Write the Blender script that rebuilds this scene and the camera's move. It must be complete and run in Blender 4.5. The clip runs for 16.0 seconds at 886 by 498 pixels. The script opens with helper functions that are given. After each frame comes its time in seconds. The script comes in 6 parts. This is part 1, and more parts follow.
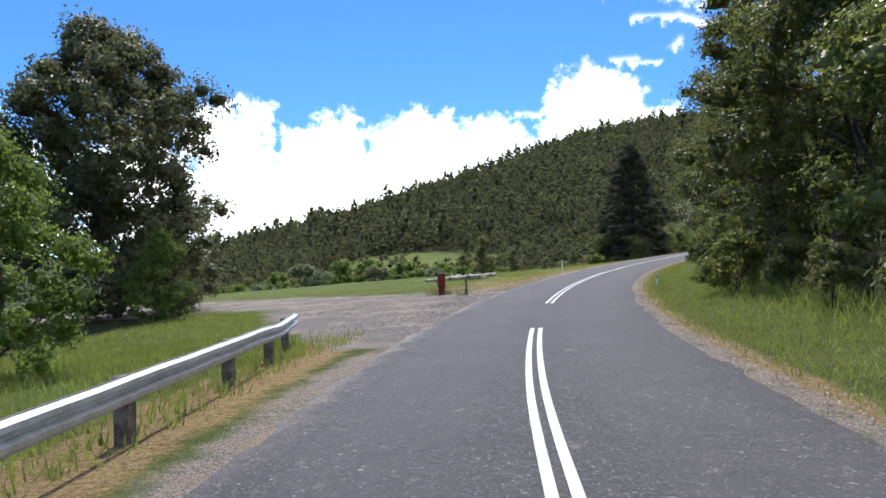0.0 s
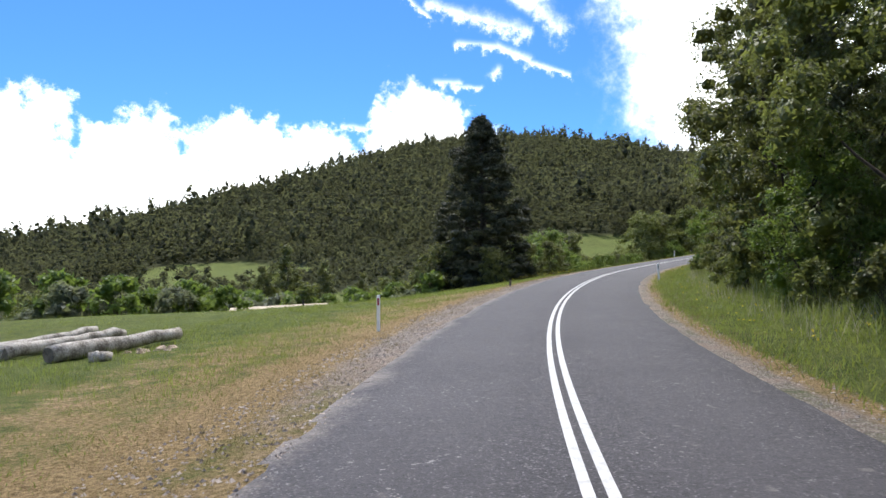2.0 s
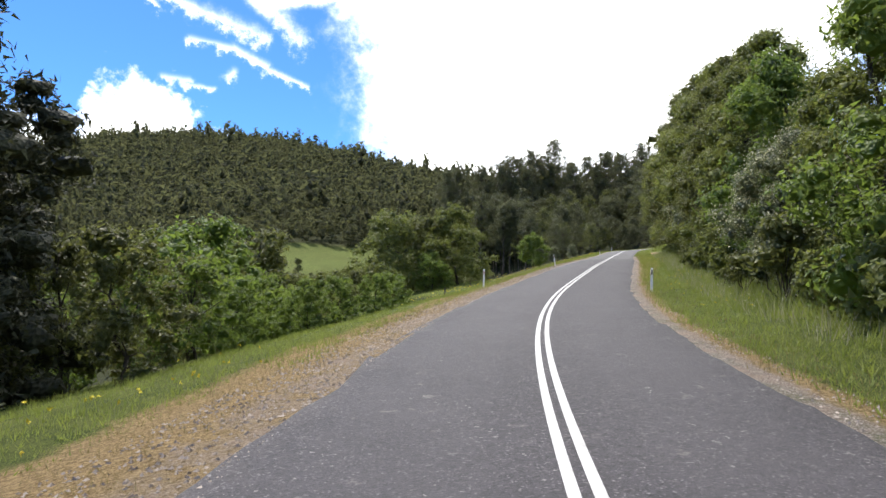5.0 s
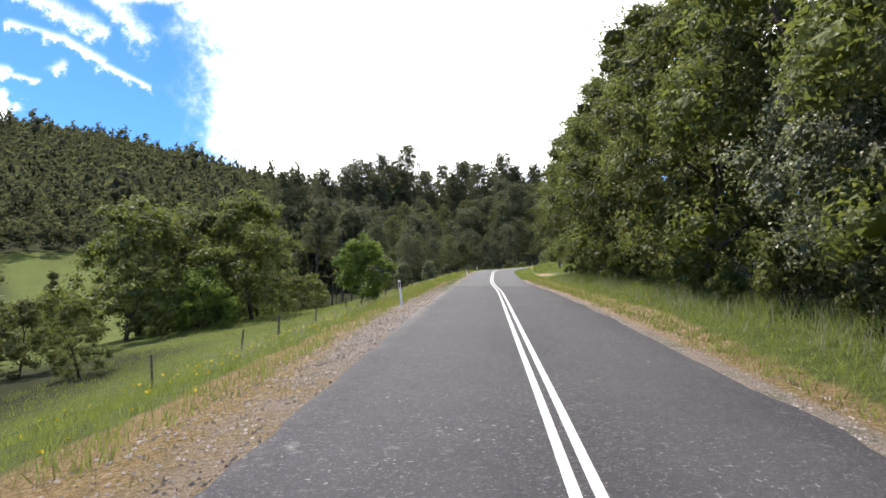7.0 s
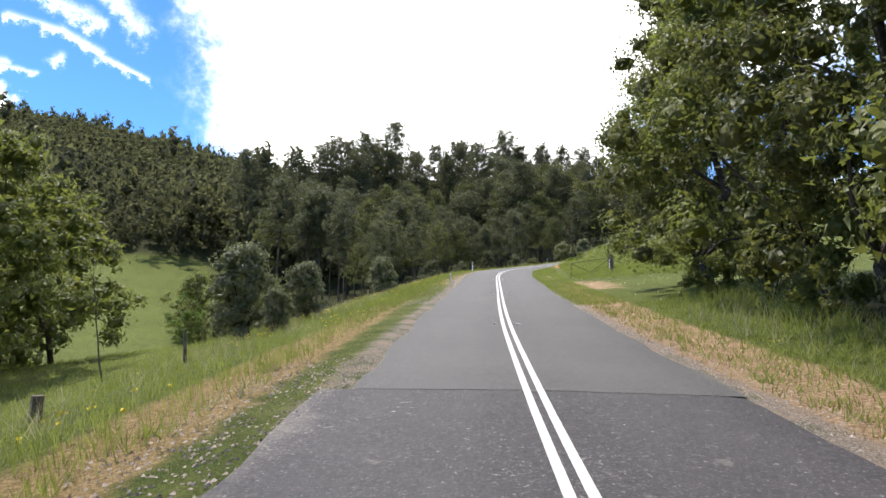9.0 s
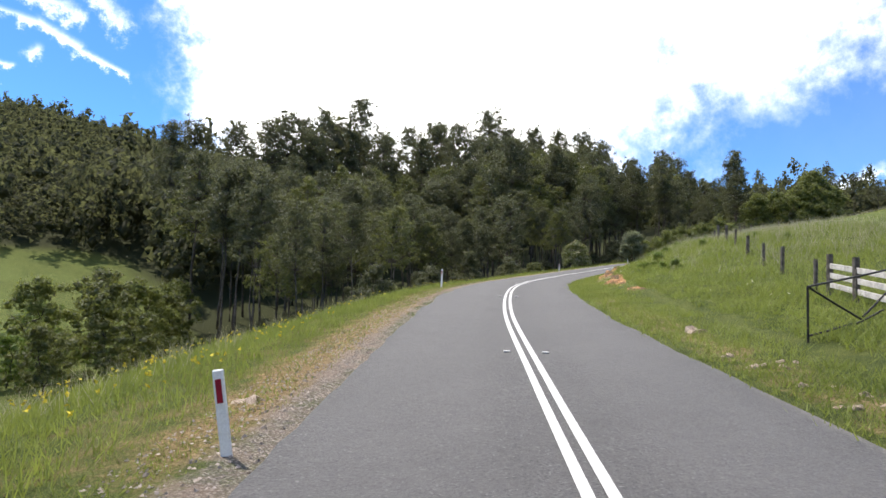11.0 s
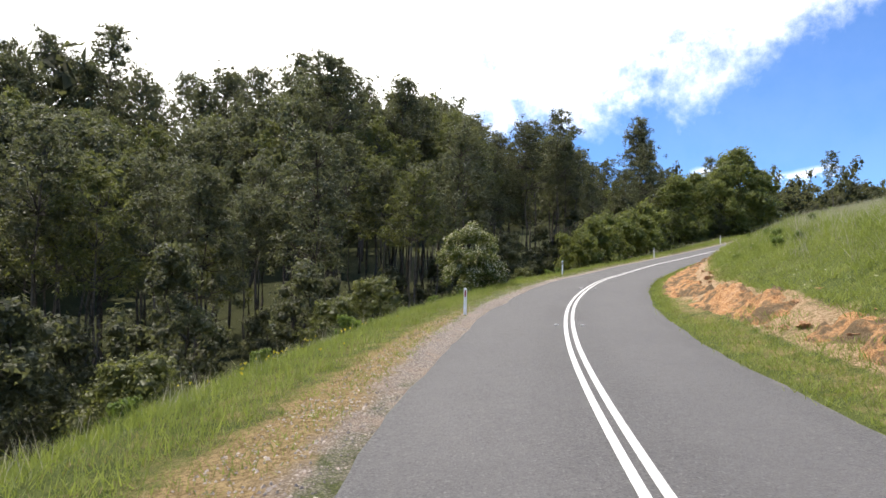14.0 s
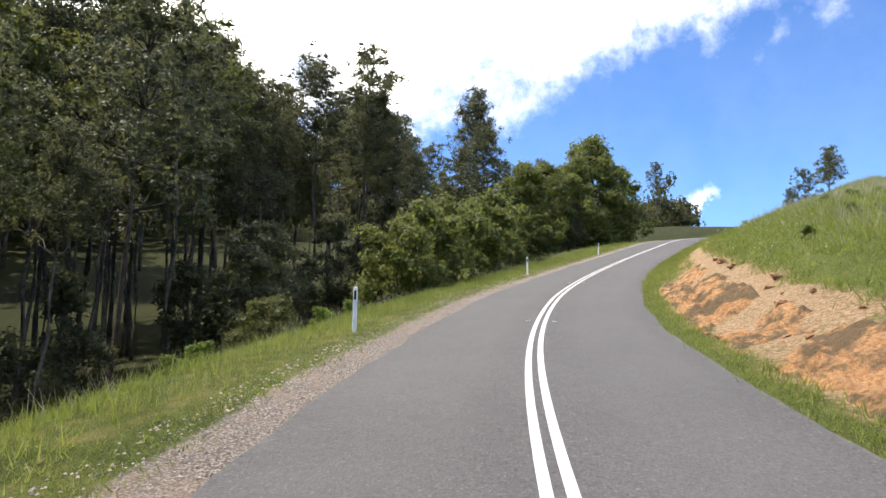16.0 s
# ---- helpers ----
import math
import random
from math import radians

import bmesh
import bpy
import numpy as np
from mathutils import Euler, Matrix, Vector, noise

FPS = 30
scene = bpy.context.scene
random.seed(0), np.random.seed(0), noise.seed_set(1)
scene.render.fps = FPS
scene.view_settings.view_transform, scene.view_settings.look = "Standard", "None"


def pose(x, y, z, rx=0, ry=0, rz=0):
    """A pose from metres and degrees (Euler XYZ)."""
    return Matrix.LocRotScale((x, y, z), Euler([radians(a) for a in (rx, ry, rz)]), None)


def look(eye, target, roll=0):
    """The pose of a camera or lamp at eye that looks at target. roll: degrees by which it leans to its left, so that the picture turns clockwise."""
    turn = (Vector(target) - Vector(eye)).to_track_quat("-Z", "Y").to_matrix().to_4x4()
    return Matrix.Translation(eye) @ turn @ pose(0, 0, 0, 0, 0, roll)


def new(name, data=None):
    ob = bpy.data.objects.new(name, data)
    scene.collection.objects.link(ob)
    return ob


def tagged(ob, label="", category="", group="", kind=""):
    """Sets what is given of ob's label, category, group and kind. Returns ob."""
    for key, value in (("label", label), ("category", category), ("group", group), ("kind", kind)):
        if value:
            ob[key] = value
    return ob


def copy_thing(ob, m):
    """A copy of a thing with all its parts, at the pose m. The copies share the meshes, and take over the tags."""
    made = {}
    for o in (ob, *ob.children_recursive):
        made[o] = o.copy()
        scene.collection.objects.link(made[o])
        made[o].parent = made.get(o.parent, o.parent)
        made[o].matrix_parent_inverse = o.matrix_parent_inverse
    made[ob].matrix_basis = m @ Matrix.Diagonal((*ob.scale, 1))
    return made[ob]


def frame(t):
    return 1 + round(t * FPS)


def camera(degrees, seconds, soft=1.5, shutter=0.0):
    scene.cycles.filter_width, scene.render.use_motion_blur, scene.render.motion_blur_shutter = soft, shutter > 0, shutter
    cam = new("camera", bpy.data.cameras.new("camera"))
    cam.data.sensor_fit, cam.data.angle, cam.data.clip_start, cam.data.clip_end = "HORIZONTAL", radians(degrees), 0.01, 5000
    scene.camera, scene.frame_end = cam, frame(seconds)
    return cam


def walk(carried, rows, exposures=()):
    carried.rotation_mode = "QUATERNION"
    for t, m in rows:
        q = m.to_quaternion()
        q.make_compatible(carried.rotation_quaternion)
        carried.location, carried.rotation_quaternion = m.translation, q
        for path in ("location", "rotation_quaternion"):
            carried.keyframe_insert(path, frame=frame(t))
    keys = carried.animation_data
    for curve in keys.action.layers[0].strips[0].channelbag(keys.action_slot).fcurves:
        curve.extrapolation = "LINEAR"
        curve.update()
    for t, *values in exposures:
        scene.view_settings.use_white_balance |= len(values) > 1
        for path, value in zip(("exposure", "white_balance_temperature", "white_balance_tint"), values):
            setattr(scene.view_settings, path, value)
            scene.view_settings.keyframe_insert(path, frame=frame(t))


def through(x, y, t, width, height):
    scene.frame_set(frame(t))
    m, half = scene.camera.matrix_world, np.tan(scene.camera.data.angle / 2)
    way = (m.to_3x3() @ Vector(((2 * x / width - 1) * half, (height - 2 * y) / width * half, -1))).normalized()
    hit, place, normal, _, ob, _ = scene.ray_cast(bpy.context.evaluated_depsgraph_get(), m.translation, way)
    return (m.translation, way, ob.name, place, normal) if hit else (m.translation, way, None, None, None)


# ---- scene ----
cam = camera(68.0, 16.0)

# The drive: seconds, eye, target, roll.
PATH = [
    (0, (-0.03, -0.00, 1.80), (-2.02, 9.80, 1.97), -2.5),
    (0.5, (-1.10, 9.15, 1.84), (-2.43, 19.06, 2.02), -2.2),
    (1, (-1.54, 18.39, 1.90), (-2.20, 28.37, 2.11), -1.9),
    (1.5, (-1.40, 27.57, 1.99), (-1.41, 37.56, 2.23), -1.6),
    (2, (-0.69, 36.52, 2.10), (0.00, 46.50, 2.38), -1.2),
    (2.5, (0.65, 45.27, 2.24), (2.02, 55.17, 2.54), -0.5),
    (3, (2.56, 53.84, 2.40), (4.62, 63.62, 2.73), 0.1),
    (3.5, (5.07, 62.23, 2.58), (7.81, 71.85, 2.92), 0.4),
    (4, (8.15, 70.49, 2.78), (11.53, 79.90, 3.15), 0.6),
    (4.5, (11.74, 78.55, 3.01), (15.70, 87.72, 3.40), 0.2),
    (5, (15.81, 86.32, 3.26), (20.34, 95.23, 3.68), -0.2),
    (5.5, (20.38, 93.80, 3.54), (25.44, 102.41, 4.02), -0.3),
    (6, (25.41, 100.97, 3.87), (30.99, 109.26, 4.41), -0.2),
    (6.5, (30.93, 107.80, 4.26), (37.04, 115.69, 4.87), 0.1),
    (7, (36.85, 114.37, 4.72), (43.24, 122.03, 5.39), 0.5),
    (7.5, (42.96, 120.81, 5.23), (49.52, 128.32, 5.94), 0.8),
    (8, (49.09, 127.29, 5.74), (55.72, 134.75, 6.42), 0.7),
    (8.5, (55.19, 133.84, 6.22), (61.86, 141.26, 6.86), 0.6),
    (9, (61.40, 140.31, 6.65), (67.81, 147.97, 7.23), 0.7),
    (9.5, (67.53, 146.92, 7.04), (73.85, 154.65, 7.59), 1.1),
    (10, (73.71, 153.58, 7.42), (80.14, 161.22, 7.97), 1.5),
    (10.5, (80.02, 160.19, 7.82), (86.56, 167.74, 8.39), 1.8),
    (11, (86.42, 166.79, 8.25), (93.05, 174.24, 8.88), 1.6),
    (11.5, (92.77, 173.42, 8.74), (99.46, 180.82, 9.41), 0.9),
    (12, (99.22, 179.91, 9.24), (106.05, 187.17, 9.93), 0.6),
    (12.5, (105.78, 186.03, 9.74), (112.86, 193.06, 10.42), 0.9),
    (13, (112.42, 191.66, 10.22), (119.87, 198.29, 10.91), 1.2),
    (13.5, (119.13, 196.73, 10.70), (127.00, 202.87, 11.40), 1.4),
    (14, (125.98, 201.17, 11.18), (134.31, 206.65, 11.92), 1.3),
    (14.5, (133.02, 204.92, 11.68), (141.78, 209.68, 12.44), 1.4),
    (15, (140.25, 208.09, 12.20), (149.32, 212.21, 13.02), 1.2),
    (15.5, (147.55, 210.80, 12.76), (156.85, 214.36, 13.64), 1.3),
    (16, (154.91, 212.98, 13.38), (164.42, 215.92, 14.35), 1.2),
]
walk(cam, [(t, look(eye, target, roll)) for t, eye, target, roll in PATH],
     [(0, 0.5, 6250, 10), (3, 0.5, 6350, 10), (5, 0.6, 6500, 10), (8.5, 0.71, 6600, 10), (12, 0.6, 6600, 10), (14, 0.79, 6850, 10), (16, 0.86, 6900, 10)])

# The road: its centre line lies to the right of the eye, 1.8 m below it; beyond the drive it goes on.
EYE = 1.8
RIGHT_OF_EYE = [0.44, 0.44, 0.45, 0.59, 0.76, 0.83, 0.86, 0.82, 0.74, 0.68, 0.71, 0.72, 0.74, 0.76, 0.77, 0.77, 0.78, 0.88, 0.83, 0.80, 0.84, 0.89, 0.94, 1.03, 1.03, 1.09, 1.11, 1.18, 1.28, 1.23, 1.00, 0.78, 0.60, 0.48, 0.60, 0.62, 0.74, 0.80, 0.85, 0.87, 0.88, 0.87]
BELOW = [-0.00, 0.01, 0.03, 0.04, 0.06, 0.07, 0.07, 0.04, 0.01, -0.02, -0.04, -0.04, -0.02, -0.01, -0.00, -0.00, 0.00, 0.02, 0.04, 0.05, 0.02, -0.03, -0.07, -0.11, -0.15, -0.18, -0.11, -0.02, 0.04, 0.06, 0.06, 0.02, -0.02, -0.04, -0.04, -0.02, -0.01, 0.00, 0.00, -0.00, -0.00, -0.00]
AHEAD = [(162.3, 214.6, 14.1), (169.9, 215.9, 14.8), (177.5, 216.5, 15.7), (185.2, 216.7, 16.6), (192.9, 216.4, 17.6), (200.6, 215.7, 18.7), (208.2, 214.6, 19.9), (215.7, 213.1, 21.2), (223.1, 211.2, 22.6)]

from mathutils.geometry import delaunay_2d_cdt

# ---- light ----
SUN_AZ, SUN_EL = radians(-10), radians(60)
sun = new("sun", bpy.data.lights.new("sun", "SUN"))
sun.data.energy, sun.data.angle, sun.data.color = 4.0, radians(0.6), (1.0, 0.95, 0.87)
sun.matrix_world = look((0, 0, 0), (-math.sin(SUN_AZ) * math.cos(SUN_EL), -math.cos(SUN_AZ) * math.cos(SUN_EL), -math.sin(SUN_EL)))


class Nodes:
    """Short-hand for wiring a node tree."""

    def __init__(self, tree):
        self.tree = tree
        tree.nodes.clear()

    def add(self, kind, _inputs=None, **values):
        node = self.tree.nodes.new(kind)
        if "operation" in values:
            node.operation = values["operation"]
        if "use_clamp" in values:
            node.use_clamp = values["use_clamp"]
        if "interpolation_type" in values:
            node.interpolation_type = values["interpolation_type"]
        if "data_type" in values:
            node.data_type = values["data_type"]
        if "attribute_name" in values:
            node.attribute_name = values["attribute_name"]
        for key, value in (_inputs or {}).items():
            slot = node.inputs[key]
            if isinstance(value, bpy.types.NodeSocket):
                self.tree.links.new(value, slot)
            else:
                slot.default_value = value
        return node

    def math(self, op, a, b=0.0, c=0.0, clamp=False):
        return self.add("ShaderNodeMath", {0: a, 1: b, 2: c}, operation=op, use_clamp=clamp).outputs[0]

    def ramp(self, value, low, high):
        return self.add("ShaderNodeMapRange", {"Value": value, "From Min": low, "From Max": high}, interpolation_type="SMOOTHSTEP").outputs[0]

    def noise(self, vector, scale, detail=3.0, rough=0.55):
        return self.add("ShaderNodeTexNoise", {"Vector": vector, "Scale": scale, "Detail": detail, "Roughness": rough}).outputs[0]

    def mix(self, factor, a, b):
        node = self.add("ShaderNodeMix", data_type="RGBA")
        for slot, value in ((node.inputs[0], factor), (node.inputs[6], a), (node.inputs[7], b)):
            if isinstance(value, bpy.types.NodeSocket):
                self.tree.links.new(value, slot)
            else:
                slot.default_value = value if slot == node.inputs[0] else (*value[:3], 1.0)
        return node.outputs[2]

    def link(self, a, b):
        self.tree.links.new(a, b)


# Clouds: bearing (right of +y) and height of each heap's middle, its half width and half height, in degrees.
CUMULUS = [
    (-37, 6, 6, 6), (-35.5, 8.2, 3.2, 3.6), (-28.8, 9, 4.6, 5.4), (-21.5, 9, 4.2, 4.4), (-13, 10, 5, 3.4), (-7, 9.5, 5, 3), (1.5, 11.6, 5, 3.8), (-24, 4, 13, 6.5),
    (-10, 5, 14, 6.5), (6, 9, 6, 3.2), (-48, 5, 9, 7), (-60, 6, 9, 6),
]
# Wisps: bearing and height of both ends, and the half width, in degrees.
WISPS = [
    (5.6, 18.9, 9.0, 18.5, 0.55), (9.0, 18.5, 11.8, 17.3, 0.75), (11.6, 17.3, 15.3, 15.9, 0.45), (3.4, 21.9, 7.0, 20.9, 0.9), (7.0, 20.9, 11.5, 19.6, 1.1),
    (3.6, 15.8, 5.6, 15.7, 0.55), (5.0, 15.4, 7.5, 15.2, 0.45), (8.6, 16.3, 9.0, 16.6, 0.75), (1.0, 22.6, 3.2, 21.0, 0.5), (12.0, 22.0, 14.5, 19.6, 1.3),
    (-4.5, 12.2, -2.2, 12.0, 0.45), (78.0, 10.6, 80.0, 10.9, 0.7), (92.0, 8.4, 95.0, 10.0, 1.2), (71.0, 8.0, 75.5, 9.4, 1.1), (82.0, 9.6, 87.5, 10.4, 0.6),
]
SHEET = [
    (34, 18, 15.5, 16), (28, 25, 13.5, 9), (48, 22, 19, 17), (60, 32, 24, 14), (42, 48, 42, 26), (15, 25, 8, 4), (66, 28, 18, 13), (80, 33, 18, 13), (95, 37, 18, 14), (36, 6, 17, 10),
    (150, 40, 25, 14), (-150, 35, 30, 12), (-110, 28, 20, 9),
]


def make_sky():
    world = bpy.data.worlds.new("sky")
    world.use_nodes = True
    scene.world = world
    n = Nodes(world.node_tree)
    sky = n.add("ShaderNodeTexSky")
    sky.sky_type, sky.sun_disc, sky.sun_elevation, sky.sun_rotation = "NISHITA", False, SUN_EL, SUN_AZ
    sky.air_density, sky.dust_density, sky.ozone_density = 1.0, 0.2, 3.0
    where = n.add("ShaderNodeTexCoord").outputs["Generated"]
    xyz = n.add("ShaderNodeSeparateXYZ", {0: where}).outputs
    bearing = n.math("MULTIPLY", n.math("ARCTAN2", xyz[0], xyz[1]), 180 / math.pi)
    above = n.math("MULTIPLY", n.math("ARCSINE", xyz[2]), 180 / math.pi)
    big, small = n.noise(where, 7.0, 7.0, 0.6), n.noise(where, 26.0, 6.0, 0.65)
    warp = n.math("MULTIPLY", n.math("SUBTRACT", n.noise(where, 11.0, 4.0), 0.5), 6.0)
    spot = n.add("ShaderNodeCombineXYZ", {0: n.math("ADD", bearing, warp), 1: n.math("ADD", above, n.math("MULTIPLY", n.math("SUBTRACT", big, 0.5), 4.0))}).outputs[0]

    def heaps(rows):
        best = None
        for a, e, wide, tall in rows:
            off = n.add("ShaderNodeVectorMath", {0: spot, 1: (a, e, 0)}, operation="SUBTRACT").outputs[0]
            off = n.add("ShaderNodeVectorMath", {0: off, 1: (1 / wide, 1 / tall, 0)}, operation="MULTIPLY").outputs[0]
            far = n.add("ShaderNodeVectorMath", {0: off}, operation="LENGTH").outputs["Value"]
            best = n.math("SUBTRACT", 1.0, far) if best is None else n.math("MAXIMUM", best, n.math("SUBTRACT", 1.0, far))
        return best

    def streaks(rows):
        best = None
        for a0, e0, a1, e1, wide in rows:
            span = (a1 - a0, e1 - e0, 0)
            off = n.add("ShaderNodeVectorMath", {0: ragged, 1: (a0, e0, 0)}, operation="SUBTRACT").outputs[0]
            along = n.add("ShaderNodeVectorMath", {0: off, 1: span}, operation="DOT_PRODUCT").outputs["Value"]
            along = n.math("DIVIDE", along, span[0] ** 2 + span[1] ** 2, clamp=True)
            foot = n.add("ShaderNodeVectorMath", {0: span, "Scale": along}, operation="SCALE").outputs[0]
            far = n.add("ShaderNodeVectorMath", {0: off, 1: foot}, operation="DISTANCE").outputs["Value"]
            near = n.math("SUBTRACT", 1.0, n.math("DIVIDE", far, wide))
            best = near if best is None else n.math("MAXIMUM", best, near)
        return best

    rough = n.math("SUBTRACT", small, 0.5)
    fine = n.math("SUBTRACT", n.noise(where, 60.0, 5.0, 0.7), 0.5)
    ragged = n.add("ShaderNodeCombineXYZ", {0: n.math("ADD", bearing, n.math("MULTIPLY", rough, 1.5)), 1: n.math("ADD", above, n.math("MULTIPLY", fine, 1.6))}).outputs[0]
    cumulus = n.ramp(n.math("ADD", heaps(CUMULUS), n.math("ADD", n.math("MULTIPLY", rough, 1.5), n.math("MULTIPLY", fine, 0.5))), -0.05, 0.4)
    wisps = n.math("MULTIPLY", n.math("POWER", n.ramp(n.math("ADD", streaks(WISPS), n.math("MULTIPLY", fine, 2.6)), -0.3, 1.3), 2.2), 0.6)
    sheet = n.math("ADD", heaps(SHEET), n.math("ADD", n.math("MULTIPLY", rough, 0.5), n.math("MULTIPLY", n.math("SUBTRACT", big, 0.5), 0.7)))
    crisp, soft = n.math("POWER", n.ramp(sheet, -0.15, 0.32), 2.2), n.math("POWER", n.ramp(sheet, -0.42, 0.5), 2.8)
    west = n.ramp(bearing, 55.0, 30.0)
    sheet = n.math("ADD", n.math("MULTIPLY", crisp, west), n.math("MULTIPLY", soft, n.math("SUBTRACT", 1.0, west)))
    veil = n.math("MULTIPLY", n.math("MULTIPLY", n.ramp(bearing, 45.0, 85.0), n.ramp(n.math("ADD", above, n.math("MULTIPLY", rough, 30.0)), 45.0, 5.0)), 0.035)
    cover = n.math("MAXIMUM", n.math("MAXIMUM", cumulus, wisps), n.math("MAXIMUM", sheet, veil))
    tint = n.add("ShaderNodeMix")
    tint.data_type, tint.blend_type = "RGBA", "MULTIPLY"
    tint.inputs[0].default_value, tint.inputs[7].default_value = 1.0, (0.29, 0.535, 0.86, 1)
    n.link(sky.outputs[0], tint.inputs[6])
    white = n.mix(n.ramp(n.math("ADD", big, n.math("MULTIPLY", small, 0.5)), 0.45, 0.85), (6.2, 6.9, 7.9), (13.0, 13.0, 12.8))
    back = n.add("ShaderNodeBackground", {"Color": n.mix(cover, tint.outputs[2], white), "Strength": 0.15})
    out = n.add("ShaderNodeOutputWorld")
    n.link(back.outputs[0], out.inputs[0])


make_sky()


# ---- materials ----
def material(name, build):
    mat = bpy.data.materials.new(name)
    mat.use_nodes = True
    n = Nodes(mat.node_tree)
    shader = build(n)
    n.link(shader, n.add("ShaderNodeOutputMaterial").inputs[0])
    return mat


def principled(n, colour, rough=0.8, metal=0.0, bump=None, strength=0.3, distance=0.02, specular=0.3):
    p = n.add("ShaderNodeBsdfPrincipled", {"Roughness": rough, "Metallic": metal, "Specular IOR Level": specular})
    if isinstance(colour, bpy.types.NodeSocket):
        n.link(colour, p.inputs["Base Color"])
    else:
        p.inputs["Base Color"].default_value = (*colour, 1)
    if bump is not None:
        b = n.add("ShaderNodeBump", {"Height": bump, "Strength": strength, "Distance": distance})
        n.link(b.outputs[0], p.inputs["Normal"])
    return p.outputs[0]


def plain(name, dark, light, scale=6.0, rough=0.8, metal=0.0, strength=0.3, distance=0.01, fine=8.0):
    """A mottled surface: two tones at two scales, with fine relief."""

    def build(n):
        at = n.add("ShaderNodeTexCoord").outputs["Object"]
        broad, grain = n.noise(at, scale), n.noise(at, scale * fine)
        factor = n.math("ADD", n.math("MULTIPLY", broad, 0.6), n.math("MULTIPLY", grain, 0.4))
        return principled(n, n.mix(n.ramp(factor, 0.35, 0.65), dark, light), rough, metal, grain, strength, distance)

    return material(name, build)


def leaf(name, dark, light, rough=0.5, through=0.5, size=6.0):
    """Leaves: a tone for each leaf, and for each plant; some light comes through."""

    def build(n):
        each = n.add("ShaderNodeNewGeometry").outputs["Random Per Island"]
        plant = n.add("ShaderNodeObjectInfo").outputs["Random"]
        at = n.add("ShaderNodeTexCoord").outputs["Object"]
        clump = n.noise(at, 0.5 if size > 2 else 0.035, 4.0)
        cells = n.add("ShaderNodeTexVoronoi", {"Vector": at, "Scale": size})
        spray = n.add("ShaderNodeSeparateColor", {0: cells.outputs["Color"]}).outputs[0]
        each = n.math("ADD", n.math("MULTIPLY", each, 0.5), n.math("MULTIPLY", spray, 0.5))
        factor = n.math("ADD", n.math("MULTIPLY", each, 0.4), n.math("ADD", n.math("MULTIPLY", plant, 0.25), n.math("MULTIPLY", n.ramp(clump, 0.35, 0.65), 0.35)))
        colour = n.mix(factor, dark, light)
        p = principled(n, colour, rough, 0.0, cells.outputs["Distance"], 0.9, 0.12, 0.35)
        t = n.add("ShaderNodeBsdfTranslucent", {"Color": n.mix(0.5, colour, (light[0] * 1.12, light[1] * 1.2, light[2] * 0.7))})
        return n.add("ShaderNodeMixShader", {0: through, 1: p, 2: t.outputs[0]}).outputs[0]

    return material(name, build)


